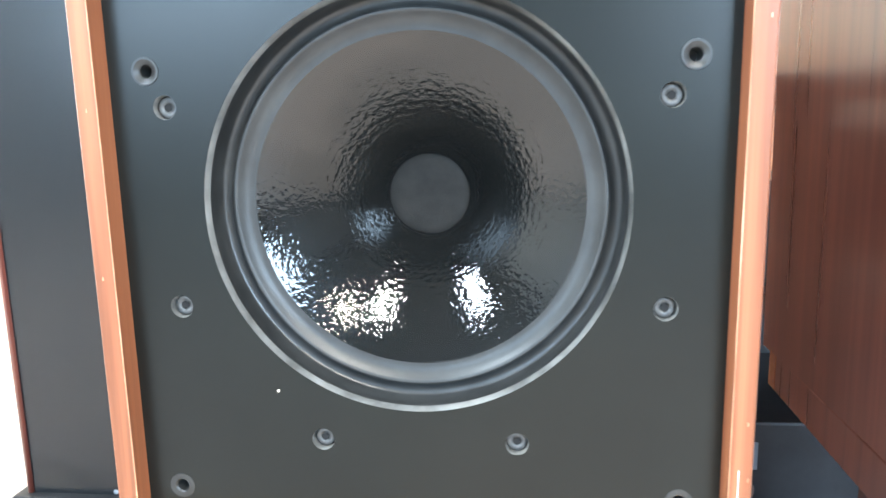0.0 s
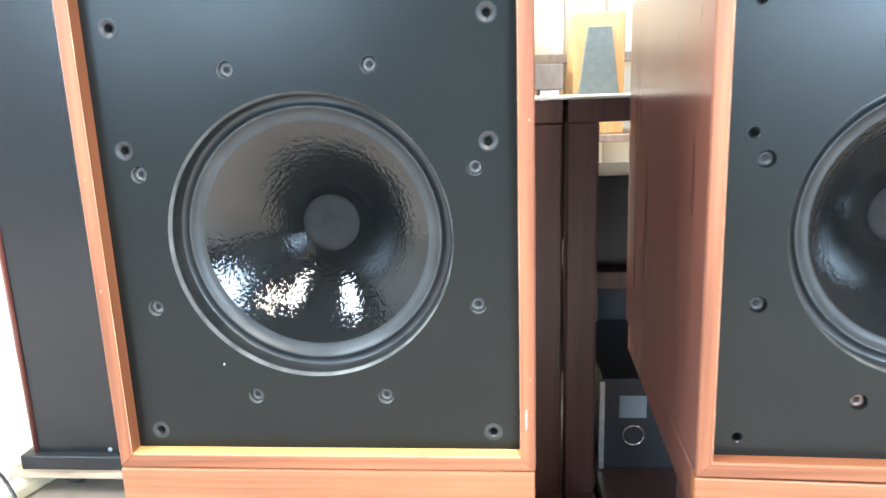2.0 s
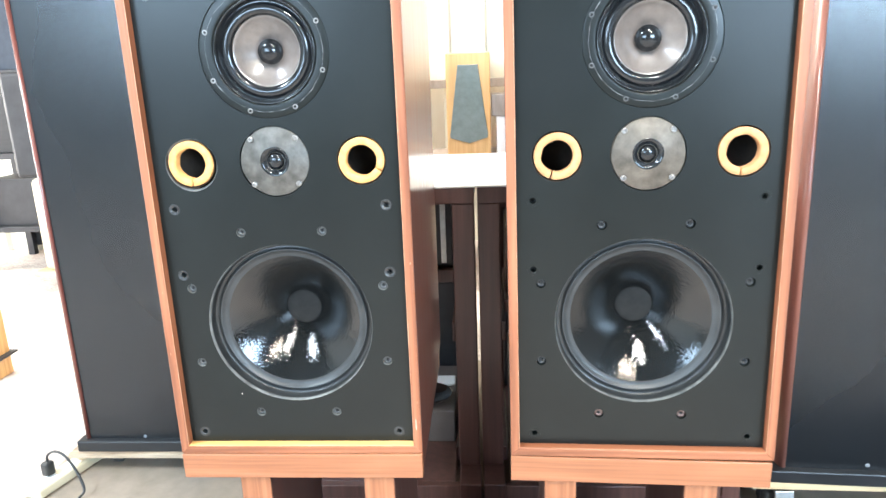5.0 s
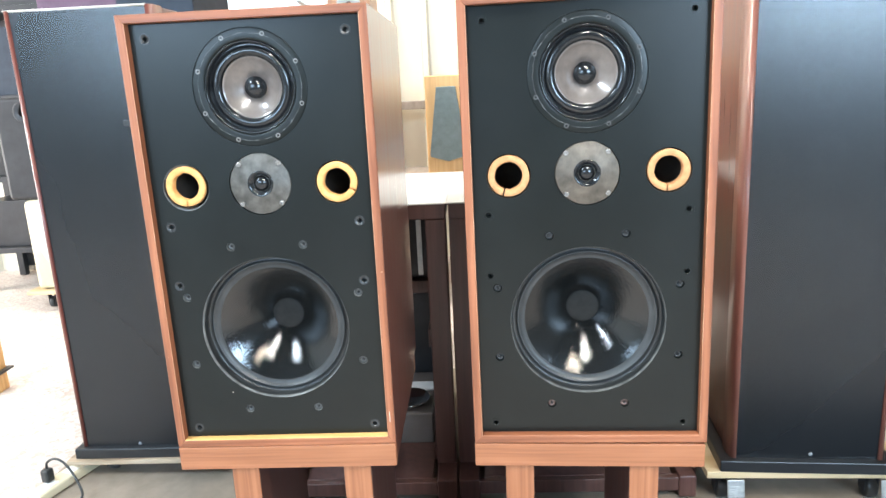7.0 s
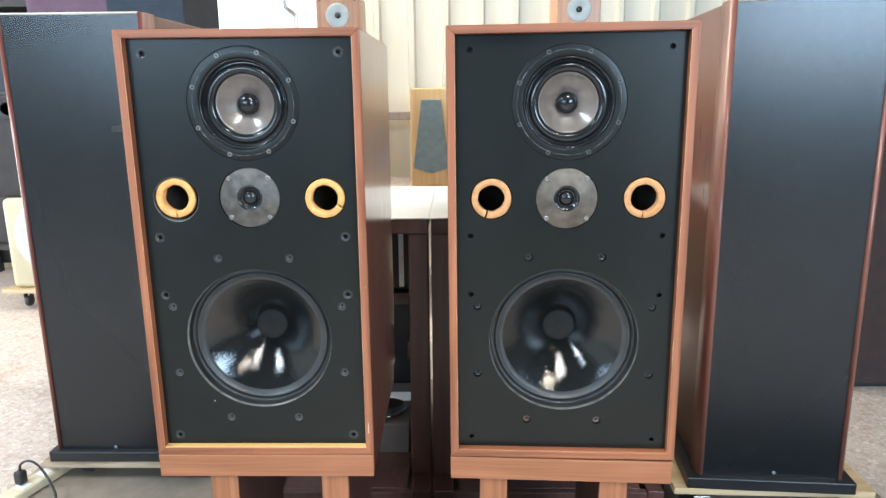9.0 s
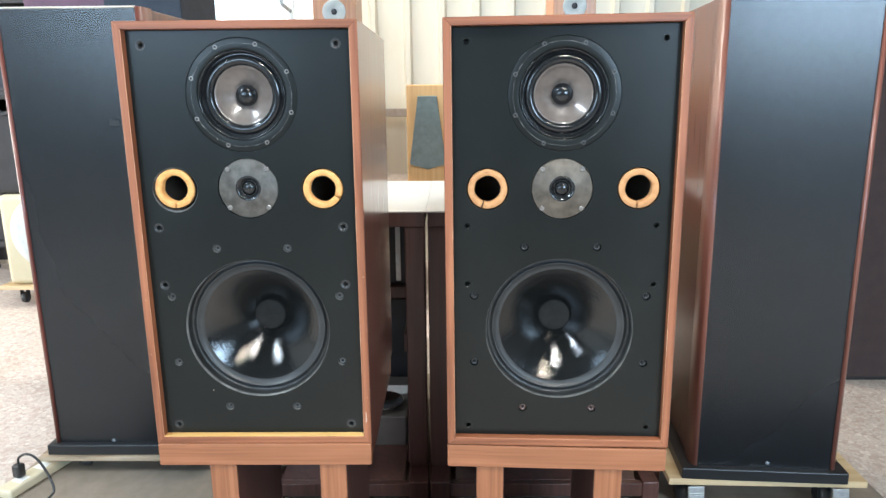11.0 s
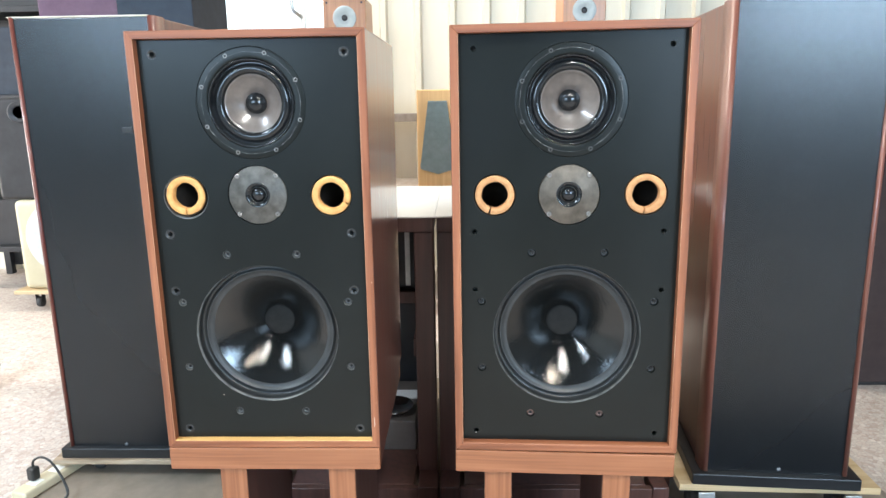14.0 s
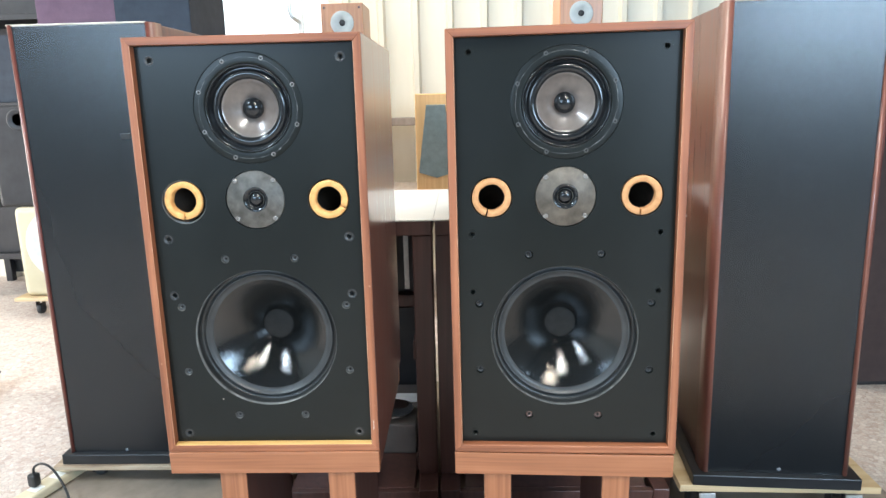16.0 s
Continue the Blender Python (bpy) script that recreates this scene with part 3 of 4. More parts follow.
    part("dust_cap", lathe([(0.0278, 0.0872), (0.0278, 0.0832), (0.0264, 0.0820), (0.0230, 0.0812), (0.013, 0.0804), (0, 0.0800)], (0, B, WZ), 64), CAP, wf, "matt dark dust cap", True)
    # midrange
    md = part("midrange", lathe([(0.0888, 0.0002), (0.0887, 0.0014), (0.0880, 0.0014), (0.0877, 0.0004), (0.0870, 0.0002), (0.0722, 0.0002), (0.0708, 0.0004), (0.0700, 0.0016), (0.0698, 0.006)], (DX, B, MZ), 96), BAFFLE, sp, "black chassis rim let into the board", True)
    part("basket_ring", lathe([(0.0699, 0.005), (0.0690, 0.0004), (0.0682, 0.0000), (0.0668, 0.0012), (0.0654, 0.0060), (0.0645, 0.0105)], (DX, B, MZ), 96), GLOSSBLACK, md, "", True)
    prof = [(0.0648, 0.0105), (0.0622, 0.0108)]
    for i in range(9):
        a = math.pi * i / 8
        prof.append((0.0540 + 0.0066 * math.cos(a), 0.0095 - 0.0042 * math.sin(a)))
    prof += [(0.0470, 0.0118), (0.0458, 0.0122)]
    part("surround", lathe(prof, (DX, B, MZ), 96), GLOSSBLACK, md, "shiny black surround", True)
    cone = [(0.0464, 0.0114), (0.0456, 0.0114)] + [(0.0456 - 0.0304 * f / 10, 0.0116 + 0.022 * (f / 10) ** 0.8) for f in range(1, 11)]
    part("cone", lathe(cone, (DX, B, MZ), 96), POLY, md, "clouded greyish plastic cone", True)
    part("dust_cap", lathe([(0.0172, 0.034), (0.0170, 0.0275), (0.0160, 0.0245), (0.0150, 0.0240), (0.0128, 0.0212), (0.0092, 0.0188), (0.0048, 0.0174), (0, 0.0170)], (DX, B, MZ), 48), GLOSSBLACK, md, "glossy black dome", True)
    # dried sealant round the rim, broken and uneven
    bm = bmesh.new()
    rows = []
    for k in range(200):
        a = 2 * math.pi * k / 200
        v = noise.noise((math.cos(a) * 2.2, math.sin(a) * 2.2, 3.0 + off * 900)) + 0.5 * noise.noise((math.cos(a) * 14, math.sin(a) * 14, 1.0))
        r = 0.0796 + 0.0012 * noise.noise((math.cos(a) * 5, math.sin(a) * 5, 9.0 + off * 900))
        q = 0.00025 + 0.0013 * max(v, 0)
        rows.append([bm.verts.new((DX + (r + q * math.cos(b)) * math.sin(a), B + 0.0003 - 0.7 * q * math.sin(b), MZ + (r + q * math.cos(b)) * math.cos(a))) for b in (0, 1.26, 2.51, 3.77, 5.03)])
    for k in range(200):
        for n in range(5):
            bm.faces.new((rows[k][n], rows[(k + 1) % 200][n], rows[(k + 1) % 200][(n + 1) % 5], rows[k][(n + 1) % 5]))
    bmesh.ops.recalc_face_normals(bm, faces=bm.faces)
    part("sealant", bm, GLUE, md, "broken bead of shiny dried sealant", True)
    for a in (22, 67, 112, 157, 202, 247, 292, 337):
        a = radians(a - (3 if off else 0))
        sx, sz = DX + 0.0818 * math.sin(a), MZ + 0.0818 * math.cos(a)
        sc = part("screw", lathe([(0.0036, 0.002), (0.0036, 0.0002), (0.0031, -0.0004), (0.0021, -0.0004), (0.0018, 0.0010), (0, 0.0010)], (sx, B, sz), 16), PALESCREW if off else STEEL, md)
        # Flat black disc over the slot paints its shade.
        part("recess", lathe([(0.0017, -0.00045), (0.0, -0.00045)], (sx, B, sz), 8), HOLE, sc, "flat black disc for the shade in the screw recess")
    # tweeter
    tw = part("tweeter", lathe([(0.0495, 0.006), (0.0482, 0.0018), (0.0475, 0.0012), (0.0225, 0.0010), (0.0212, 0.0002), (0.0200, 0.0006), (0.0170, 0.0045), (0.0135, 0.0066), (0.0122, 0.0062)], (DX, B, TZ), 72, None, 0.0004), TWEETER if off else TWEETER_BROWN, sp, "scuffed dull grey tweeter plate", True)
    part("horn_ring", lathe([(0.0206, 0.0004), (0.0196, -0.0004), (0.0165, 0.0030), (0.0128, 0.0058)], (DX, B, TZ), 48), GLOSSBLACK, tw, "", True)
    part("dome", lathe([(0.0112, 0.0064), (0.0104, 0.0040), (0.0078, 0.0016), (0.0042, 0.0003), (0, 0.0)], (DX, B, TZ), 40), GLOSSBLACK, tw, "small black dome", True)
    for sx in (-1, 1):
        for sz in (-1, 1):
            part("screw", lathe([(0.0040, 0.002), (0.0040, -0.0008), (0.0030, -0.0014), (0.0019, -0.0014), (0.0016, 0.0004), (0, 0.0004)], (DX + sx * 0.0315, B, TZ + sz * 0.0315), 14), PALESCREW, tw)
    # ports with a split foam sleeve
    for (px, pz), slit in zip([(DX + x, PZ) for x in PORTS], slits):
        if off and px < 0:
            part("port_edge", lathe([(0.0369, -0.0001), (0.0364, 0.0006), (0.0350, 0.0036), (0.0342, 0.0042)], (px, B, pz), 48), RIM, sp, "pale bare edge round the port", True)
            px, pz = px - 0.0012, pz + 0.0018
        pt = part("port", lathe([(0.0345, 0.0), (0.0340, 0.002), (0.0335, 0.003), (0.0335, 0.11), (0, 0.112)], (px, B, pz), 48), TUBE, sp, "round reflex port", True)
        bm = bmesh.new()
        n = 44
        rows = []
        for i in range(n + 1):
            a = radians(slit + 3 + (360 - 5) * i / n)
            ro = 0.0318 + 0.0005 * noise.noise((math.cos(a) * 2, math.sin(a) * 2, px * 40))
            ri = 0.0214 + 0.0008 * noise.noise((math.cos(a) * 2, math.sin(a) * 2, 5 + px * 40))
            rows.append([bm.verts.new((px + r * math.sin(a), B + y, pz + r * math.cos(a))) for r, y in ((ro, 0.015), (ro, 0.0012), (ro - 0.0006, 0.0003), (ri + 0.0007, 0.0003), (ri, 0.0012), (ri, 0.015))])
        for a, b in zip(rows, rows[1:]):
            for k in range(5):
                bm.faces.new((a[k], b[k], b[k + 1], a[k + 1]))
        bm.faces.new(rows[0])
        bm.faces.new(list(reversed(rows[-1])))
        part("foam_sleeve", bm, FOAM if off else FOAM_DULL, pt, "split amber foam sleeve", True)
    for i, (bx, bz) in enumerate(BOLTS):
        bo = part("bolt", lathe([(0.0064, 0.006), (0.0063, 0.0004), (0.0058, -0.0002), (0.0026, -0.0002), (0.0022, 0.0026), (0, 0.0028)], (bx, 0, bz), 20), bolt_mat[0] if i not in (3, 4) else bolt_mat[1], sp, "socket-head bolt", True)
        part("bore_edge", lathe([(0.0071, B + 0.0001), (0.0068, B + 0.0004), (0.0066, 0.0008)], (bx, 0, bz), 24), bolt_mat[2], bo, "edge of the counterbore", True)
        # Black hexagon on the bolt face paints the shade of its socket.
        part("socket_shade", lathe([(0.0024, -0.00035), (0.0, -0.00035)], (bx, 0, bz), 6), HOLE, bo, "flat black hexagon for the shade in the bolt's socket")
    for bx, bz in SOCKETS:
        part("grille_socket", lathe(SOCKET_CUP if off and bz > 0.25 else SOCKET_FLUSH, (DX + bx, B, bz), 24), SOCKETRING if off else BAFFLE, sp, "black plastic grille socket")
    return sp


BASE = 0.446
M_L = Matrix.Translation((0.0, 0, BASE))
M_R = Matrix.Translation((0.5091, -0.0138, 0.6530)) @ Euler((-0.0111, -0.0061, -0.0484)).to_matrix().to_4x4() @ Matrix.Translation((0, 0, -WZ))
ls1 = loudspeaker(M_L, PALEWOOD, (STEEL, STEEL, BORE), (180, 118), 0.001, 0.5938, 0.4465, 0.4448)
ls2 = loudspeaker(M_R, TEAK_X, (BOLTBLACK, RUSTY, BAFFLE), (197, 183), 0.0, 0.5902, 0.4420, 0.4422)
# pale chips on the left cabinet's frame and baffle
for cx, cz in ((-0.180, 0.262), (-0.181, 0.166), (0.1845, 0.085), (0.186, 0.052), (0.1845, 0.30)):
    part("chip", box(cx - 0.0005, cx + 0.0005, -0.0188, -0.0183, cz - 0.0008, cz + 0.0014, 0.0002), JOINT, ls1, "pale chip in the veneer")
part("scratch", box(0.1805, 0.1812, -0.0189, -0.0184, 0.040, 0.058, 0.0002), DUST, ls1, "pale scratch")
part("paint_fleck", lathe([(0.0010, 0.0), (0.0008, -0.0004), (0, -0.0006)], (-0.085, -0.0046, 0.094), 10), DUST, ls1, "pale paint fleck")


def speaker_stand(m, legs):
    st = thing("speaker_stand", m, "reddish-brown wooden speaker stand with deep slab legs", "speaker stand", "pair of speaker stands")
    T = BASE - 0.0005
    part("front_rail", box(-0.1870, 0.1870, -0.0205, -0.005, T - 0.041, T, 0.0015), STAND_X, st)
    part("back_rail", box(-0.186, 0.186, 0.365, 0.387, T - 0.041, T, 0.0015), STAND_X, st)
    # Side rails share the darkened veneer, so their shade is coloured in.
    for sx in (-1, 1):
        part("side_rail", box(min(sx * 0.186, sx * 0.164), max(sx * 0.186, sx * 0.164), -0.005, 0.365, T - 0.041, T, 0.0015), VENEER, st, "side rail with its shade put into the colour")
    part("top_board", box(-0.164, 0.164, -0.005, 0.365, T - 0.020, T - 0.001, 0.001), STAND_X, st)
    for lx in legs:
        part("leg", box(lx - 0.0235, lx + 0.0235, -0.014, 0.265, 0.026, T - 0.041, 0.0015), STAND_Z, st)
        # Skins added on the leg sides, with side shade as dark colour.
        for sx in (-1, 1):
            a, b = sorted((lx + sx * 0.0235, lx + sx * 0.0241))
            part("leg_side_shade", box(a, b, -0.0125, 0.264, 0.027, T - 0.0415, 0.0002), LEGSIDE, st, "thin dark brown skin holding the shade of the leg's side")
    part("base_board", box(-0.18, 0.18, -0.03, 0.40, 0.0062, 0.026, 0.002), STAND_X, st)
    return st


speaker_stand(Matrix.Translation((0.001, 0, 0)), (-0.078, 0.117))
speaker_stand(pose(0.5091, -0.0138, 0, 0, 0, -2.77), (-0.113, 0.092))


# ---- tall tower loudspeakers on dollies ----
def tower(m, side_mat, trim_mat, W=0.174, H=1.105, over=0.022, badge=(0.01, 0.042)):
    t = thing("tower_loudspeaker", m, "tall mahogany tower loudspeaker with dark cloth grille on a dolly", "loudspeaker", "pair of tower loudspeakers")
    D = 0.40
    part("cabinet", box(-W + 0.004, W - 0.004, 0.03, D, 0.031, 0.031 + H, 0.003), side_mat, t)
    part("plinth", box(-W - over, W + over, -0.012, D + 0.015, 0.0, 0.030, 0.003), BLACKWOOD, t, "black plinth")
    for sx in (-1, 1):
        bm = bmesh.new()
        n = 10
        prof = [(sx * (W - 0.016), 0.045), (sx * (W - 0.016), 0.001)] + [(sx * (W - 0.012 + 0.012 * math.sin(math.pi / 2 * i / n)), 0.001 + 0.028 * (1 - math.cos(math.pi / 2 * i / n))) for i in range(n + 1)] + [(sx * W, 0.060)]
        lo = [bm.verts.new((x, y, 0.0305)) for x, y in prof]
        hi = [bm.verts.new((x, y, 0.031 + H + 0.002)) for x, y in prof]
        for i in range(len(prof)):
            j = (i + 1) % len(prof)
            bm.faces.new((lo[i], lo[j], hi[j], hi[i]))
        bm.faces.new(lo)
        bm.faces.new(list(reversed(hi)))
        bmesh.ops.recalc_face_normals(bm, faces=bm.faces)
        part("corner_trim", bm, trim_mat, t, "rounded glossy red-brown corner strip", True)
    # Inner board coloured near-black, so the shade behind the cloth is painted.
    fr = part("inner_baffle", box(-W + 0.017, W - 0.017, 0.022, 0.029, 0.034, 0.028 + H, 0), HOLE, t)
    for z, r in ((0.88, 0.042), (0.745, 0.044), (0.50, 0.118)):
        d = part("driver", lathe([(r, 0.0215), (r * 0.98, 0.0185), (r * 0.72, 0.0185), (r * 0.60, 0.0205)], (0, 0, z), 48), PALEGREY, t, "driver behind the cloth", True)
        part("cone", lathe([(r * 0.60, 0.0205), (r * 0.5, 0.0195), (r * 0.2, 0.0212), (0, 0.0205)], (0, 0, z), 40), GREYMETAL, d, "", True)
    part("grille", box(-W + 0.0165, W - 0.0165, 0.006, 0.009, 0.012, 0.030 + H, 0.001), CLOTH, t, "dark blue-grey stretched grille cloth")
    part("badge", lathe([(0.0045, 0.006), (0.0045, 0.0045), (0.0035, 0.004), (0, 0.004)], (badge[0], 0, badge[1]), 20), GREYMETAL, t, "small round grey badge", True)
    return t


def dolly(m, w, d, wheels_in=0.05, pedals=True, set_back=0.05, ply=None, thick=0.0175, top=0.1035):
    k = (top - thick) / 0.086
    o = thing("furniture_dolly", m, "plain plywood dolly on black casters with silver brake pedals", "dolly", "furniture dollies")
    part("board", box(-w / 2, w / 2, 0, d, top - thick, top, 0.0015), ply or PLY, o)
    for sx in (-1, 1):
        for y in (set_back, d - 0.06):
            cx = sx * (w / 2 - wheels_in) - (0.03 if sx > 0 else 0)
            c = part("caster_plate", box(cx - 0.026, cx + 0.026, y - 0.026, y + 0.03, 0.081 * k, 0.0858 * k, 0.001), ZINC, o)
            for fx in (-0.017, 0.0145):
                part("fork", box(cx + fx, cx + fx + 0.0025, y - 0.012, y + 0.018, 0.028 * k, 0.081 * k, 0.0008), CHARCOAL, c)
            bm = lathe([(0, -0.0125), (0.022, -0.0125), (0.0265, -0.010), (0.0275, 0), (0.0265, 0.010), (0.022, 0.0125), (0, 0.0125)], (0, 0, 0), 28)
            bmesh.ops.transform(bm, matrix=pose(cx, y + 0.004, 0.0335 * k, 0, 0, 90) @ Matrix.Diagonal((k, 1, k, 1)), verts=bm.verts)
            part("wheel", bm, CASTER, c, "black rubber wheel", True)
            if y < 0.2 and pedals:
                bm = box(-0.0205, 0.0205, -0.002, 0.002, -0.022, 0.022, 0.0015)
                for q in range(5):
                    box(-0.0185, 0.0185, -0.0036, -0.0018, -0.020 + q * 0.006, -0.018 + q * 0.006, 0, bm)
                bmesh.ops.transform(bm, matrix=pose(cx + 0.017, y - 0.055, 0.0615, -10, 0, 4), verts=bm.verts)
                part("brake_pedal", bm, ZINC, c, "ribbed silver brake pedal")
    return o


FLOOR_ON_RUG = 0.0
dolly(pose(-0.59, 0.600, FLOOR_ON_RUG, 0, 0, 0.0), 0.46, 0.44, 0.10, False, 0.06, WORNPLY, 0.0130, 0.0630)
tl = tower(pose(-0.600, 0.622, 0.0631, 0, 0, 0.0), MAHOGANY, MAHOGANY, 0.185, 1.153, 0.013, (-0.018, 0.036))
part("top_edge", box(-0.183, 0.169, 0.0045, 0.014, 1.1842, 1.1878, 0.001), DUST, tl, "dusty pale edging along the top")
part("cloth_tab", box(0.074, 0.100, 0.003, 0.0058, 0.903, 0.917, 0.001), SOCKET, tl, "small black cloth tab")
dolly(pose(1.107, 0.415, FLOOR_ON_RUG, 0, 0, -2.0), 0.48, 0.46)
tower(pose(1.094, 0.418, 0.1036, 0, -0.5, -5.0), MAHOGANY, TRIM)

# ---- dark tables behind the pair ----
def side_table(x0, x1, feet, label, shelf=0.38):
    y0, y1, top = 0.55, 1.12, 0.758
    t = thing("table", Matrix.Translation(((x0 + x1) / 2, y0, 0)), label, "table", "dark tables with white tops")
    w = (x1 - x0) / 2
    d = y1 - y0
    part("tabletop", box(-w - 0.0036, w + 0.0036, -0.006, d, top - 0.004, top, 0.0012), WHITETOP, t, "thin white laminate top")
    part("top_board", box(-w, w, -0.004, d, top - 0.040, top - 0.0042, 0.002), DARKWOOD, t)
    for sx in (-1, 1):
        for yy in (0.0, d - 0.05):
            k = 0.0 if yy == 0 else 0.034
            a, b = sorted((sx * (w - k), sx * (w - k - 0.050)))
            part("leg", box(a, b, yy, yy + 0.05, 0.012, top - 0.0402, 0.003), DARKWOOD, t)
        a, b = sorted((sx * (w - 0.036), sx * (w - 0.060)))
        part("side_rail", box(a, b, 0.05, d - 0.05, 0.37, 0.42, 0.002), DARKWOOD, t)
        part("side_rail", box(a, b, 0.05, d - 0.05, 0.045, 0.085, 0.002), DARKWOOD, t)
    part("shelf", box(-w + 0.062, w - 0.062, 0.22, d - 0.02, shelf, shelf + 0.035, 0.002), DARKWOOD, t)
    c = (x0 + x1) / 2
    for a, b in feet:
        part("foot_runner", box(a - c, b - c, -0.087, -0.001, 0.0105, 0.068, 0.003), DARKWOOD, t)
    (a, b), (e, f) = feet
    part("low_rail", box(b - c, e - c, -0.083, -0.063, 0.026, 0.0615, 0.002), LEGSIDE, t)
    part("low_shelf", box(b - c + 0.012, e - c - 0.012, -0.0628, d - 0.02, 0.045, 0.062, 0.002), DARKWOOD, t)
    return t


side_table(-0.21, 0.2640, ((-0.175, -0.130), (0.217, 0.2675)), "dark-stained wooden table with white top, hi-fi parts below", 0.465)
side_table(0.2715, 0.885, ((0.2738, 0.324), (0.815, 0.857)), "dark-stained wooden table with white top beside its twin")


def stored_box(name, x0, x1, y0, y1, z0, z1, mat, label, category, trim=None):
    o = thing(name, Matrix.Translation(((x0 + x1) / 2, y0, z0)), label, category)
    w, d, h = (x1 - x0) / 2, y1 - y0, z1 - z0
    part("case", box(-w, w, 0, d, 0, h, 0.004), mat, o)
    if trim:
        trim(o, w, d, h)
    return o


def ring_trim(o, w, d, h):
    bm = lathe([(0.021, 0.0), (0.0205, -0.003), (0.0185, -0.0035), (0.0175, -0.001), (0.0175, 0.0)], (-w + 0.062, 0, 0.07), 32)
    part("chrome_ring", bm, CHROME, o, "thin chrome ring", True)
    part("label_plate", box(-w + 0.035, -w + 0.085, -0.002, 0.0, 0.105, 0.15, 0.001), GREYMETAL, o, "blue-grey plate")
    part("metal_edge", box(-w - 0.002, -w + 0.008, -0.003, 0.0, 0.0, h - 0.005, 0.001), ZINC, o, "silver edge strip")


def knob_trim(o, w, d, h):
    part("front_plate", box(-w + 0.003, w - 0.003, -0.004, 0.0, 0.004, h - 0.004, 0.001), GREYMETAL, o, "blue-grey front plate")
    part("knob", lathe([(0.012, -0.004), (0.012, -0.016), (0.010, -0.018), (0, -0.018)], (0.02, 0, h * 0.55), 20), CHROME, o, "silver knob", True)


stored_box("subwoofer", 0.345, 0.66, 0.64, 0.98, 0.0625, 0.245, CHARCOAL, "black box with a chrome ring under the table", "loudspeaker", ring_trim)
stored_box("drawer_box", 0.0, 0.2, 0.66, 0.94, 0.0625, 0.152, GREYBROWN, "grey-brown box on the low shelf under the table", "box")
stored_box("booklet", 0.12, 0.195, 0.80, 0.86, 0.1525, 0.1585, WHITETOP, "white booklet lying on a grey-brown box", "booklet")
stored_box("white_box", 0.13, 0.195, 0.985, 1.05, 0.4055, 0.4455, WHITETOP, "small white box on a dark crate", "box")
stored_box("amplifier", -0.16, -0.01, 0.60, 0.95, 0.0625, 0.175, GREYMETAL, "blue-grey amplifier with a silver knob under the table", "amplifier", knob_trim)
stored_box("storage_box", 0.34, 0.65, 0.82, 1.08, 0.4155, 0.60, CHARCOAL, "dark box on the table's shelf", "box")
def strip_trim(o, w, d, h):
    part("silver_strip", box(w - 0.030, w - 0.016, -0.003, 0.0, 0.01, h - 0.02, 0.001), ZINC, o, "upright silver strip")


stored_box("storage_box", -0.14, 0.20, 0.80, 1.08, 0.5005, 0.69, CHARCOAL, "black box with a silver strip on the table's shelf", "box", strip_trim)
stored_box("record_crate", -0.145, 0.197, 0.965, 1.09, 0.0625, 0.405, CHARCOAL, "dark crate pushed to the back of the low shelf", "crate")
stored_box("record_crate", 0.336, 0.655, 0.985, 1.09, 0.0625, 0.365, CHARCOAL, "dark crate pushed to the back of the low shelf", "crate")
bm = lathe([(0.0, 0.0), (0.03, 0.0), (0.05, -0.008), (0.058, -0.016), (0.06, -0.016), (0.052, -0.005), (0.03, 0.004), (0.0, 0.004)], (0, 0, 0), 32)
bmesh.ops.transform(bm, matrix=pose(0.13, 0.725, 0.1565, -90, 0, 0), verts=bm.verts)
tagged(part("metal_dish", bm, CHROME, None, "", True), "shiny metal dish lying on a box under the table", "dish")


# ---- behind the tables ----
bench = thing("bench", Matrix.Translation((0.35, 2.35, 0)), "plain brown wooden bench against the steel wall", "bench")
part("bench_top", box(-0.75, 0.95, 0, 0.45, 0.555, 0.585, 0.003), GIRT, bench)
for bx in (-0.72, 0.86):
    for by in (0.02, 0.38):
        part("leg", box(bx, bx + 0.06, by, by + 0.05, 0, 0.555, 0.002), GIRT, bench)


def shelf_speaker(x):
    o = thing("bookshelf_speaker", Matrix.Translation((x, 2.40, 0.5855)), "amber wooden bookshelf speaker with grey-green tapered cloth grille, on a bench", "loudspeaker", "pair of bookshelf speakers")
    part("cabinet", box(-0.105, 0.105, 0.0, 0.26, 0, 0.49, 0.006), PALEMAPLE, o)
    bm = bmesh.new()
    out = [(-0.048, 0.435), (0.048, 0.435), (0.092, 0.105), (0.090, 0.092), (0.0, 0.066), (-0.090, 0.092), (-0.092, 0.105)]
    f = [bm.verts.new((px * 0.97, -0.022, 0.24 + (pz - 0.24) * 0.985)) for px, pz in out]
    k = [bm.verts.new((px, -0.0005, pz)) for px, pz in out]
    bm.faces.new(f)
    bm.faces.new(list(reversed(k)))
    for i in range(len(out)):
        j = (i + 1) % len(out)
        bm.faces.new((f[i], k[i], k[j], f[j]))
    bmesh.ops.recalc_face_normals(bm, faces=bm.faces)
    part("grille", bm, GREENCLOTH, o, "grey-green cloth grille, wider towards the bottom")
    return o


shelf_speaker(0.213)
shelf_speaker(0.585)


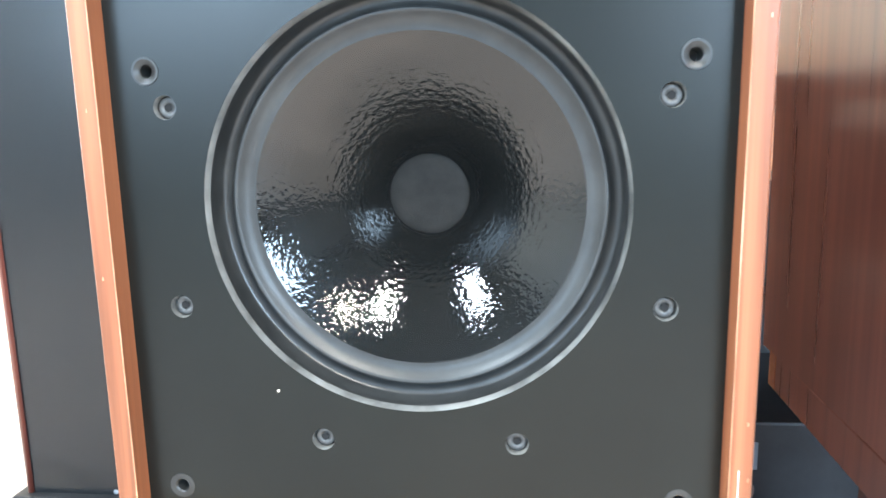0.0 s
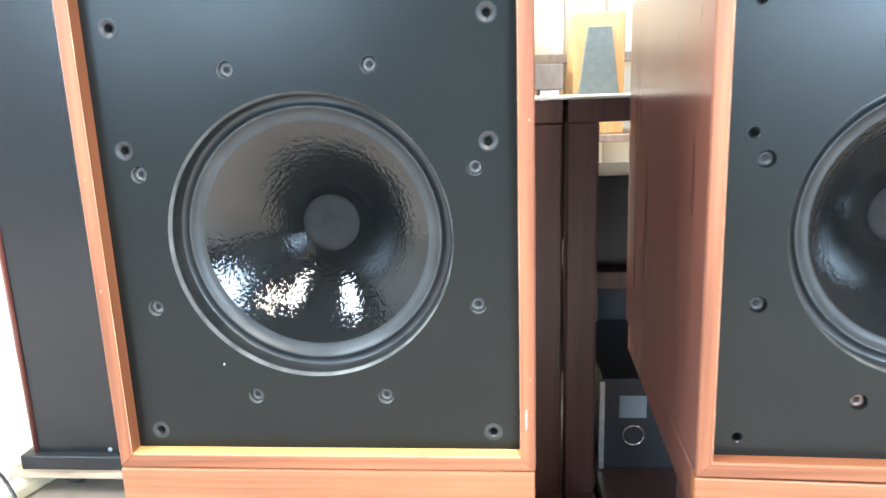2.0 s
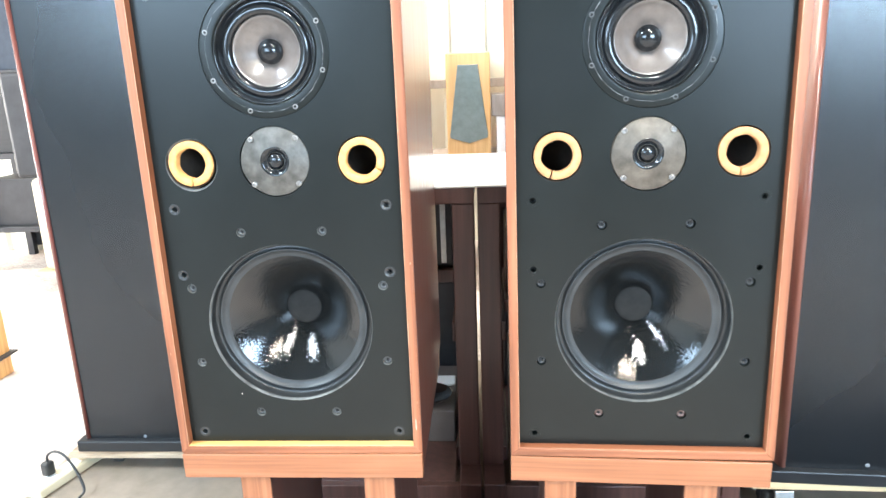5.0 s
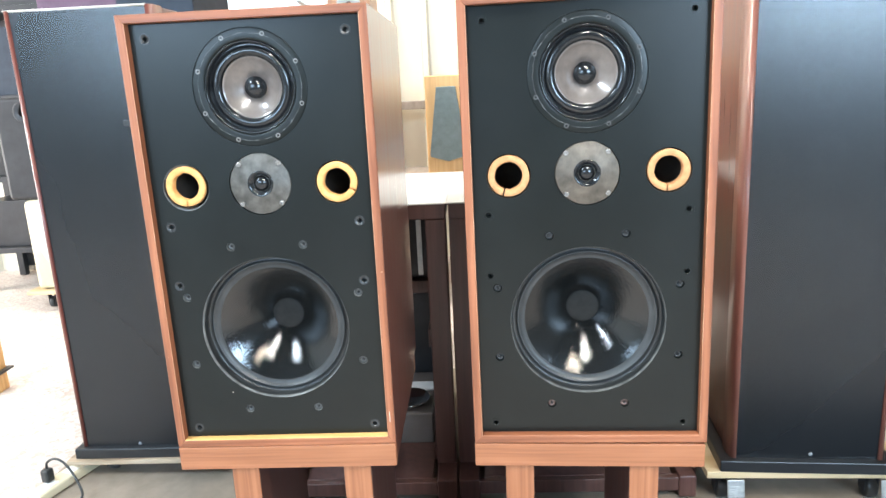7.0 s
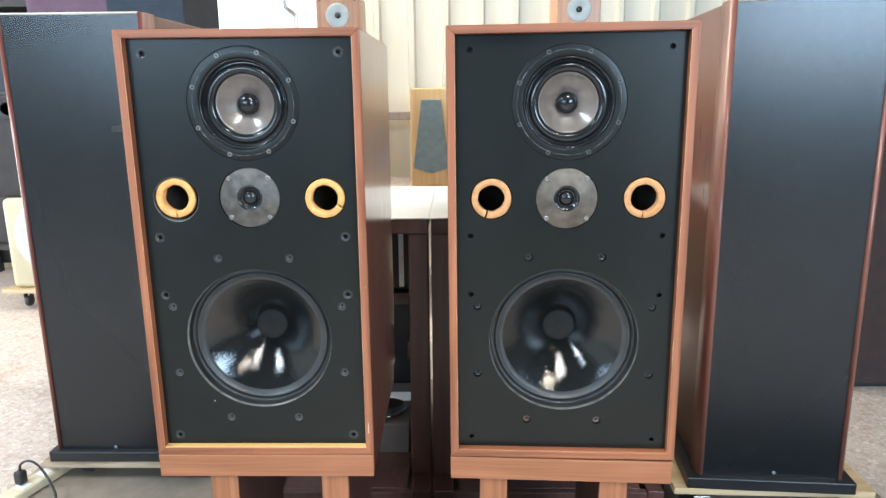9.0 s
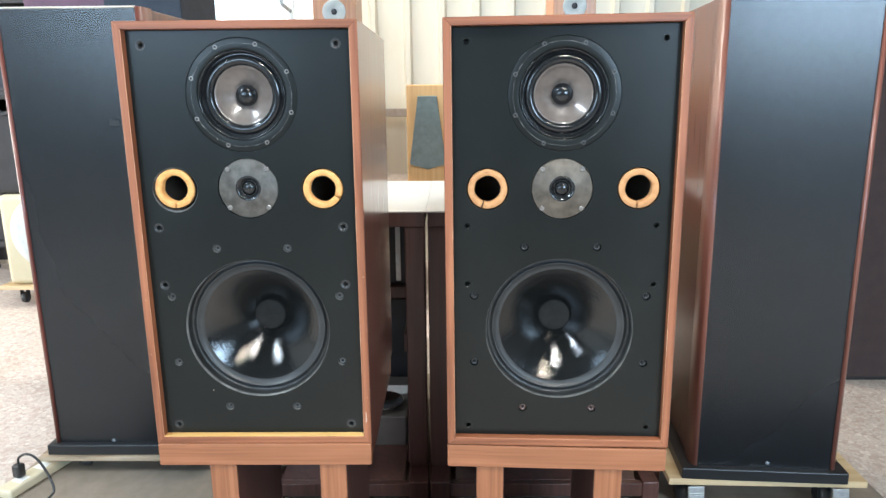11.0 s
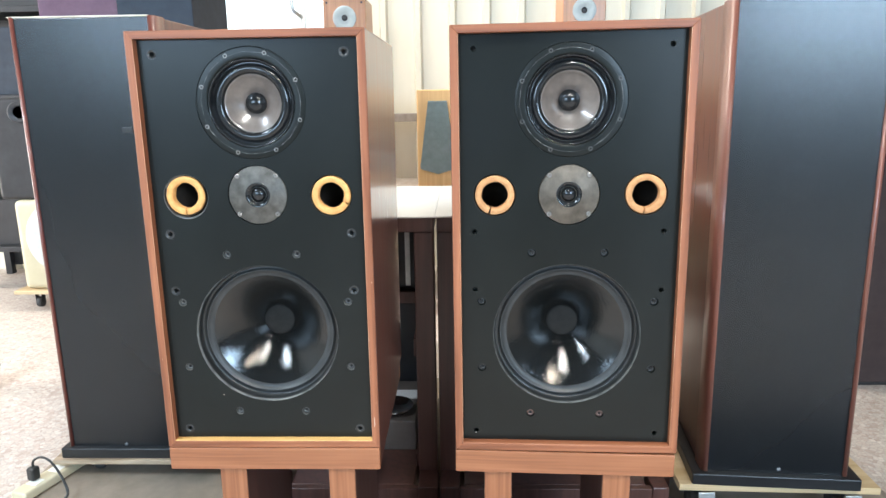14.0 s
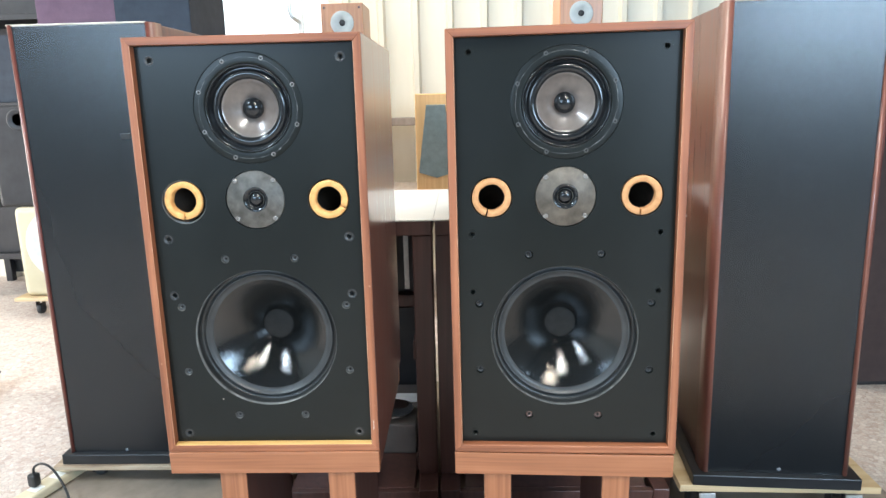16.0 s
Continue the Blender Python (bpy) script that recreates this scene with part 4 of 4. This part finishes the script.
def slim_tower(x, top):
    o = thing("slim_tower_speaker", Matrix.Translation((x, 2.08, 0)), "slim cherry-wood floor speaker with a grey round tweeter", "loudspeaker", "pair of slim floor speakers")
    part("cabinet", box(-0.095, 0.095, 0.0, 0.24, 0.0, top, 0.004), CHERRY, o)
    z = top - 0.085
    tw = part("tweeter", lathe([(0.052, 0.0), (0.052, -0.004), (0.050, -0.005), (0.024, -0.005), (0.020, -0.002), (0.0125, 0.0)], (0, 0, z), 40), DARKPLATE, o, "round grey tweeter plate", True)
    part("dome", lathe([(0.0135, 0.0), (0.011, -0.004), (0.006, -0.0065), (0, -0.007)], (0, 0, z), 24), CHARCOAL, tw, "pale dome", True)
    for sx in (-1, 1):
        part("screw", lathe([(0.005, 0.0), (0.005, -0.002), (0, -0.002)], (sx * 0.078, 0, top - 0.02), 12), CHARCOAL, o)
    return o


stored_box("white_carton", 0.345, 0.425, 2.42, 2.60, 0.5855, 0.775, WHITETOP, "white carton on the bench", "box")
stored_box("tan_carton", 0.322, 0.442, 2.41, 2.62, 0.7755, 0.88, GIRT, "tan carton on top of a white carton", "box")
slim_tower(-0.185, 1.475)
slim_tower(0.88, 1.49)

# ---- left background ----
cs = thing("cream_speaker", Matrix.Translation((-1.70, 2.2, 0.1036)), "cream-coloured speaker with pale grey front standing on a dolly", "loudspeaker")
part("cabinet", box(-0.21, 0.21, 0.0, 0.34, 0, 0.46, 0.03, seg=5), CREAM, cs)
part("grille", lathe([(0.19, -0.001), (0.188, -0.008), (0.15, -0.012), (0, -0.013)], (0.03, 0, 0.27), 48), PALEGREY, cs, "pale grey round grille", True)
dolly(pose(-1.70, 2.17, 0, 0, 0, 0), 0.50, 0.40, 0.10, False)

hs = thing("horn_speaker", Matrix.Translation((-1.86, 2.22, 0.5642)), "black plastic horn speaker with pale vertical lettering, stacked high", "loudspeaker")
part("body", box(-0.12, 0.11, 0.0, 0.22, 0.0, 0.50, 0.02, seg=3), CHARCOAL, hs)
part("horn", lathe([(0.050, -0.002), (0.052, -0.010), (0.046, -0.012), (0.030, 0.0), (0, 0.0)], (0.04, 0, 0.43), 32), CHARCOAL, hs, "grey round horn mouth", True)
for k in range(11):
    hgt = (0.016, 0.010, 0.010)[k % 3]
    part("letter_bar", box(0.070 - hgt / 2 + 0.0, 0.070 + hgt / 2, -0.002, 0.0, 0.30 - k * 0.011, 0.3065 - k * 0.011, 0), INK, hs, "pale printed mark")

rk = thing("storage_rack", Matrix.Translation((-1.75, 2.56, 0)), "black metal storage rack loaded with dark equipment", "rack")
for px in (-0.75, 0.0, 0.38):
    for py in (0.0, 0.36):
        part("post", box(px, px + 0.04, py, py + 0.04, 0, 2.0, 0.002), CHARCOAL, rk)
for z in (0.22, 0.62, 1.05, 1.5):
    part("shelf", box(-0.75, 0.42, 0.0, 0.40, z, z + 0.03, 0.002), CHARCOAL, rk)
part("back_sheet", box(-0.75, 0.42, 0.401, 0.405, 0.05, 2.0, 0), CHARCOAL, rk)
for i, (bx, bz, bw, bh) in enumerate(((-2.25, 0.2505, 0.34, 0.26), (-1.75, 0.2505, 0.30, 0.2), (-2.2, 0.6505, 0.4, 0.3), (-1.70, 0.6505, 0.3, 0.33), (-2.2, 1.0805, 0.4, 0.35), (-1.55, 1.0805, 0.2, 0.3), (-2.0, 1.5305, 0.6, 0.4))):
    stored_box("equipment_case", bx - bw / 2, bx + bw / 2, 2.61, 2.92, bz, bz + bh, (CHARCOAL, NAVY, BLACKWOOD)[i % 3], "dark equipment case on the rack", "case")

stored_box("tan_board", -1.97, -1.84, 2.565, 2.60, 1.0805, 1.44, PLY, "tan board standing on the rack shelf", "board")
stored_box("cloth_cabinet", -1.02, -0.755, 1.16, 1.5, 0.0, 1.72, PURPLE, "tall plum cloth-fronted cabinet", "loudspeaker")
stored_box("cloth_cabinet", -0.745, -0.505, 1.12, 1.45, 0.0, 1.74, NAVY, "tall navy cloth-fronted cabinet", "loudspeaker")


def post_trim(o, w, d, h):
    part("ring", box(-w - 0.012, w + 0.022, -0.012, d + 0.012, 0.075, 0.083, 0.002), CHARCOAL, o, "thin dark plate round the post")


stored_box("wooden_post", -1.507, -1.432, 1.17, 1.25, 0.0, 0.24, MAPLE, "short amber wooden foot of a stand with a thin dark plate", "stand foot", post_trim)

# ---- right background ----
lc = thing("large_cabinet", Matrix.Translation((1.72, 1.22, 0)), "large dark mahogany speaker cabinet on a low plinth", "loudspeaker")
part("plinth", box(0.02, 0.56, 0.02, 0.5, 0.0, 0.02, 0.002), BLACKWOOD, lc)
part("body", box(0.0, 0.58, 0.012, 0.53, 0.0202, 1.5, 0.004), MAHOGANY, lc)
part("front_frame", box(0.0, 0.03, 0.0, 0.0118, 0.0202, 1.5, 0.002), MAHOGANY, lc)
part("front_frame", box(0.55, 0.58, 0.0, 0.0118, 0.0202, 1.5, 0.002), MAHOGANY, lc)
part("grille", box(0.031, 0.549, 0.003, 0.0118, 0.0202, 1.5, 0.002), BROWNCLOTH, lc, "dark brown grille cloth")

# ---- power strip and cable ----
ps = thing("power_strip", pose(-0.807, 0.640, 0.0062, 0, 0, -16.3), "white power strip with a black plug, lying on the felt sheet", "power strip")
part("case", box(-0.026, 0.026, -0.16, 0.16, 0.0, 0.026, 0.006, seg=3), CREAM, ps)
for k in range(4):
    part("socket", box(-0.016, 0.016, -0.12 + k * 0.07, -0.088 + k * 0.07, 0.0261, 0.0275, 0.0005), WHITEPLASTIC, ps)
pl = part("plug", box(-0.024, 0.002, -0.110, -0.084, 0.0276, 0.066, 0.007, seg=3), SOCKET, ps, "black plug")
cable = [(-0.845, 0.552, 0.068), (-0.842, 0.553, 0.088), (-0.820, 0.55, 0.101), (-0.792, 0.54, 0.100), (-0.767, 0.53, 0.082), (-0.736, 0.51, 0.052), (-0.723, 0.498, 0.024), (-0.729, 0.478, 0.0135), (-0.734, 0.44, 0.011), (-0.737, 0.40, 0.005), (-0.75, 0.3, 0.004), (-0.76, 0.1, 0.004)]
crv = [Vector(cable[0])]
for i in range(len(cable) - 1):
    p0, p1, p2, p3 = (Vector(cable[max(i - 1, 0)]), Vector(cable[i]), Vector(cable[i + 1]), Vector(cable[min(i + 2, len(cable) - 1)]))
    for k in range(1, 6):
        u = k / 5
        crv.append(0.5 * ((2 * p1) + (p2 - p0) * u + (2 * p0 - 5 * p1 + 4 * p2 - p3) * u * u + (3 * p1 - p0 - 3 * p2 + p3) * u ** 3))
tagged(part("power_cable", tube(crv, 0.0034), SOCKET, None, "", True), "black power cable arching from the plug to the floor", "cable")
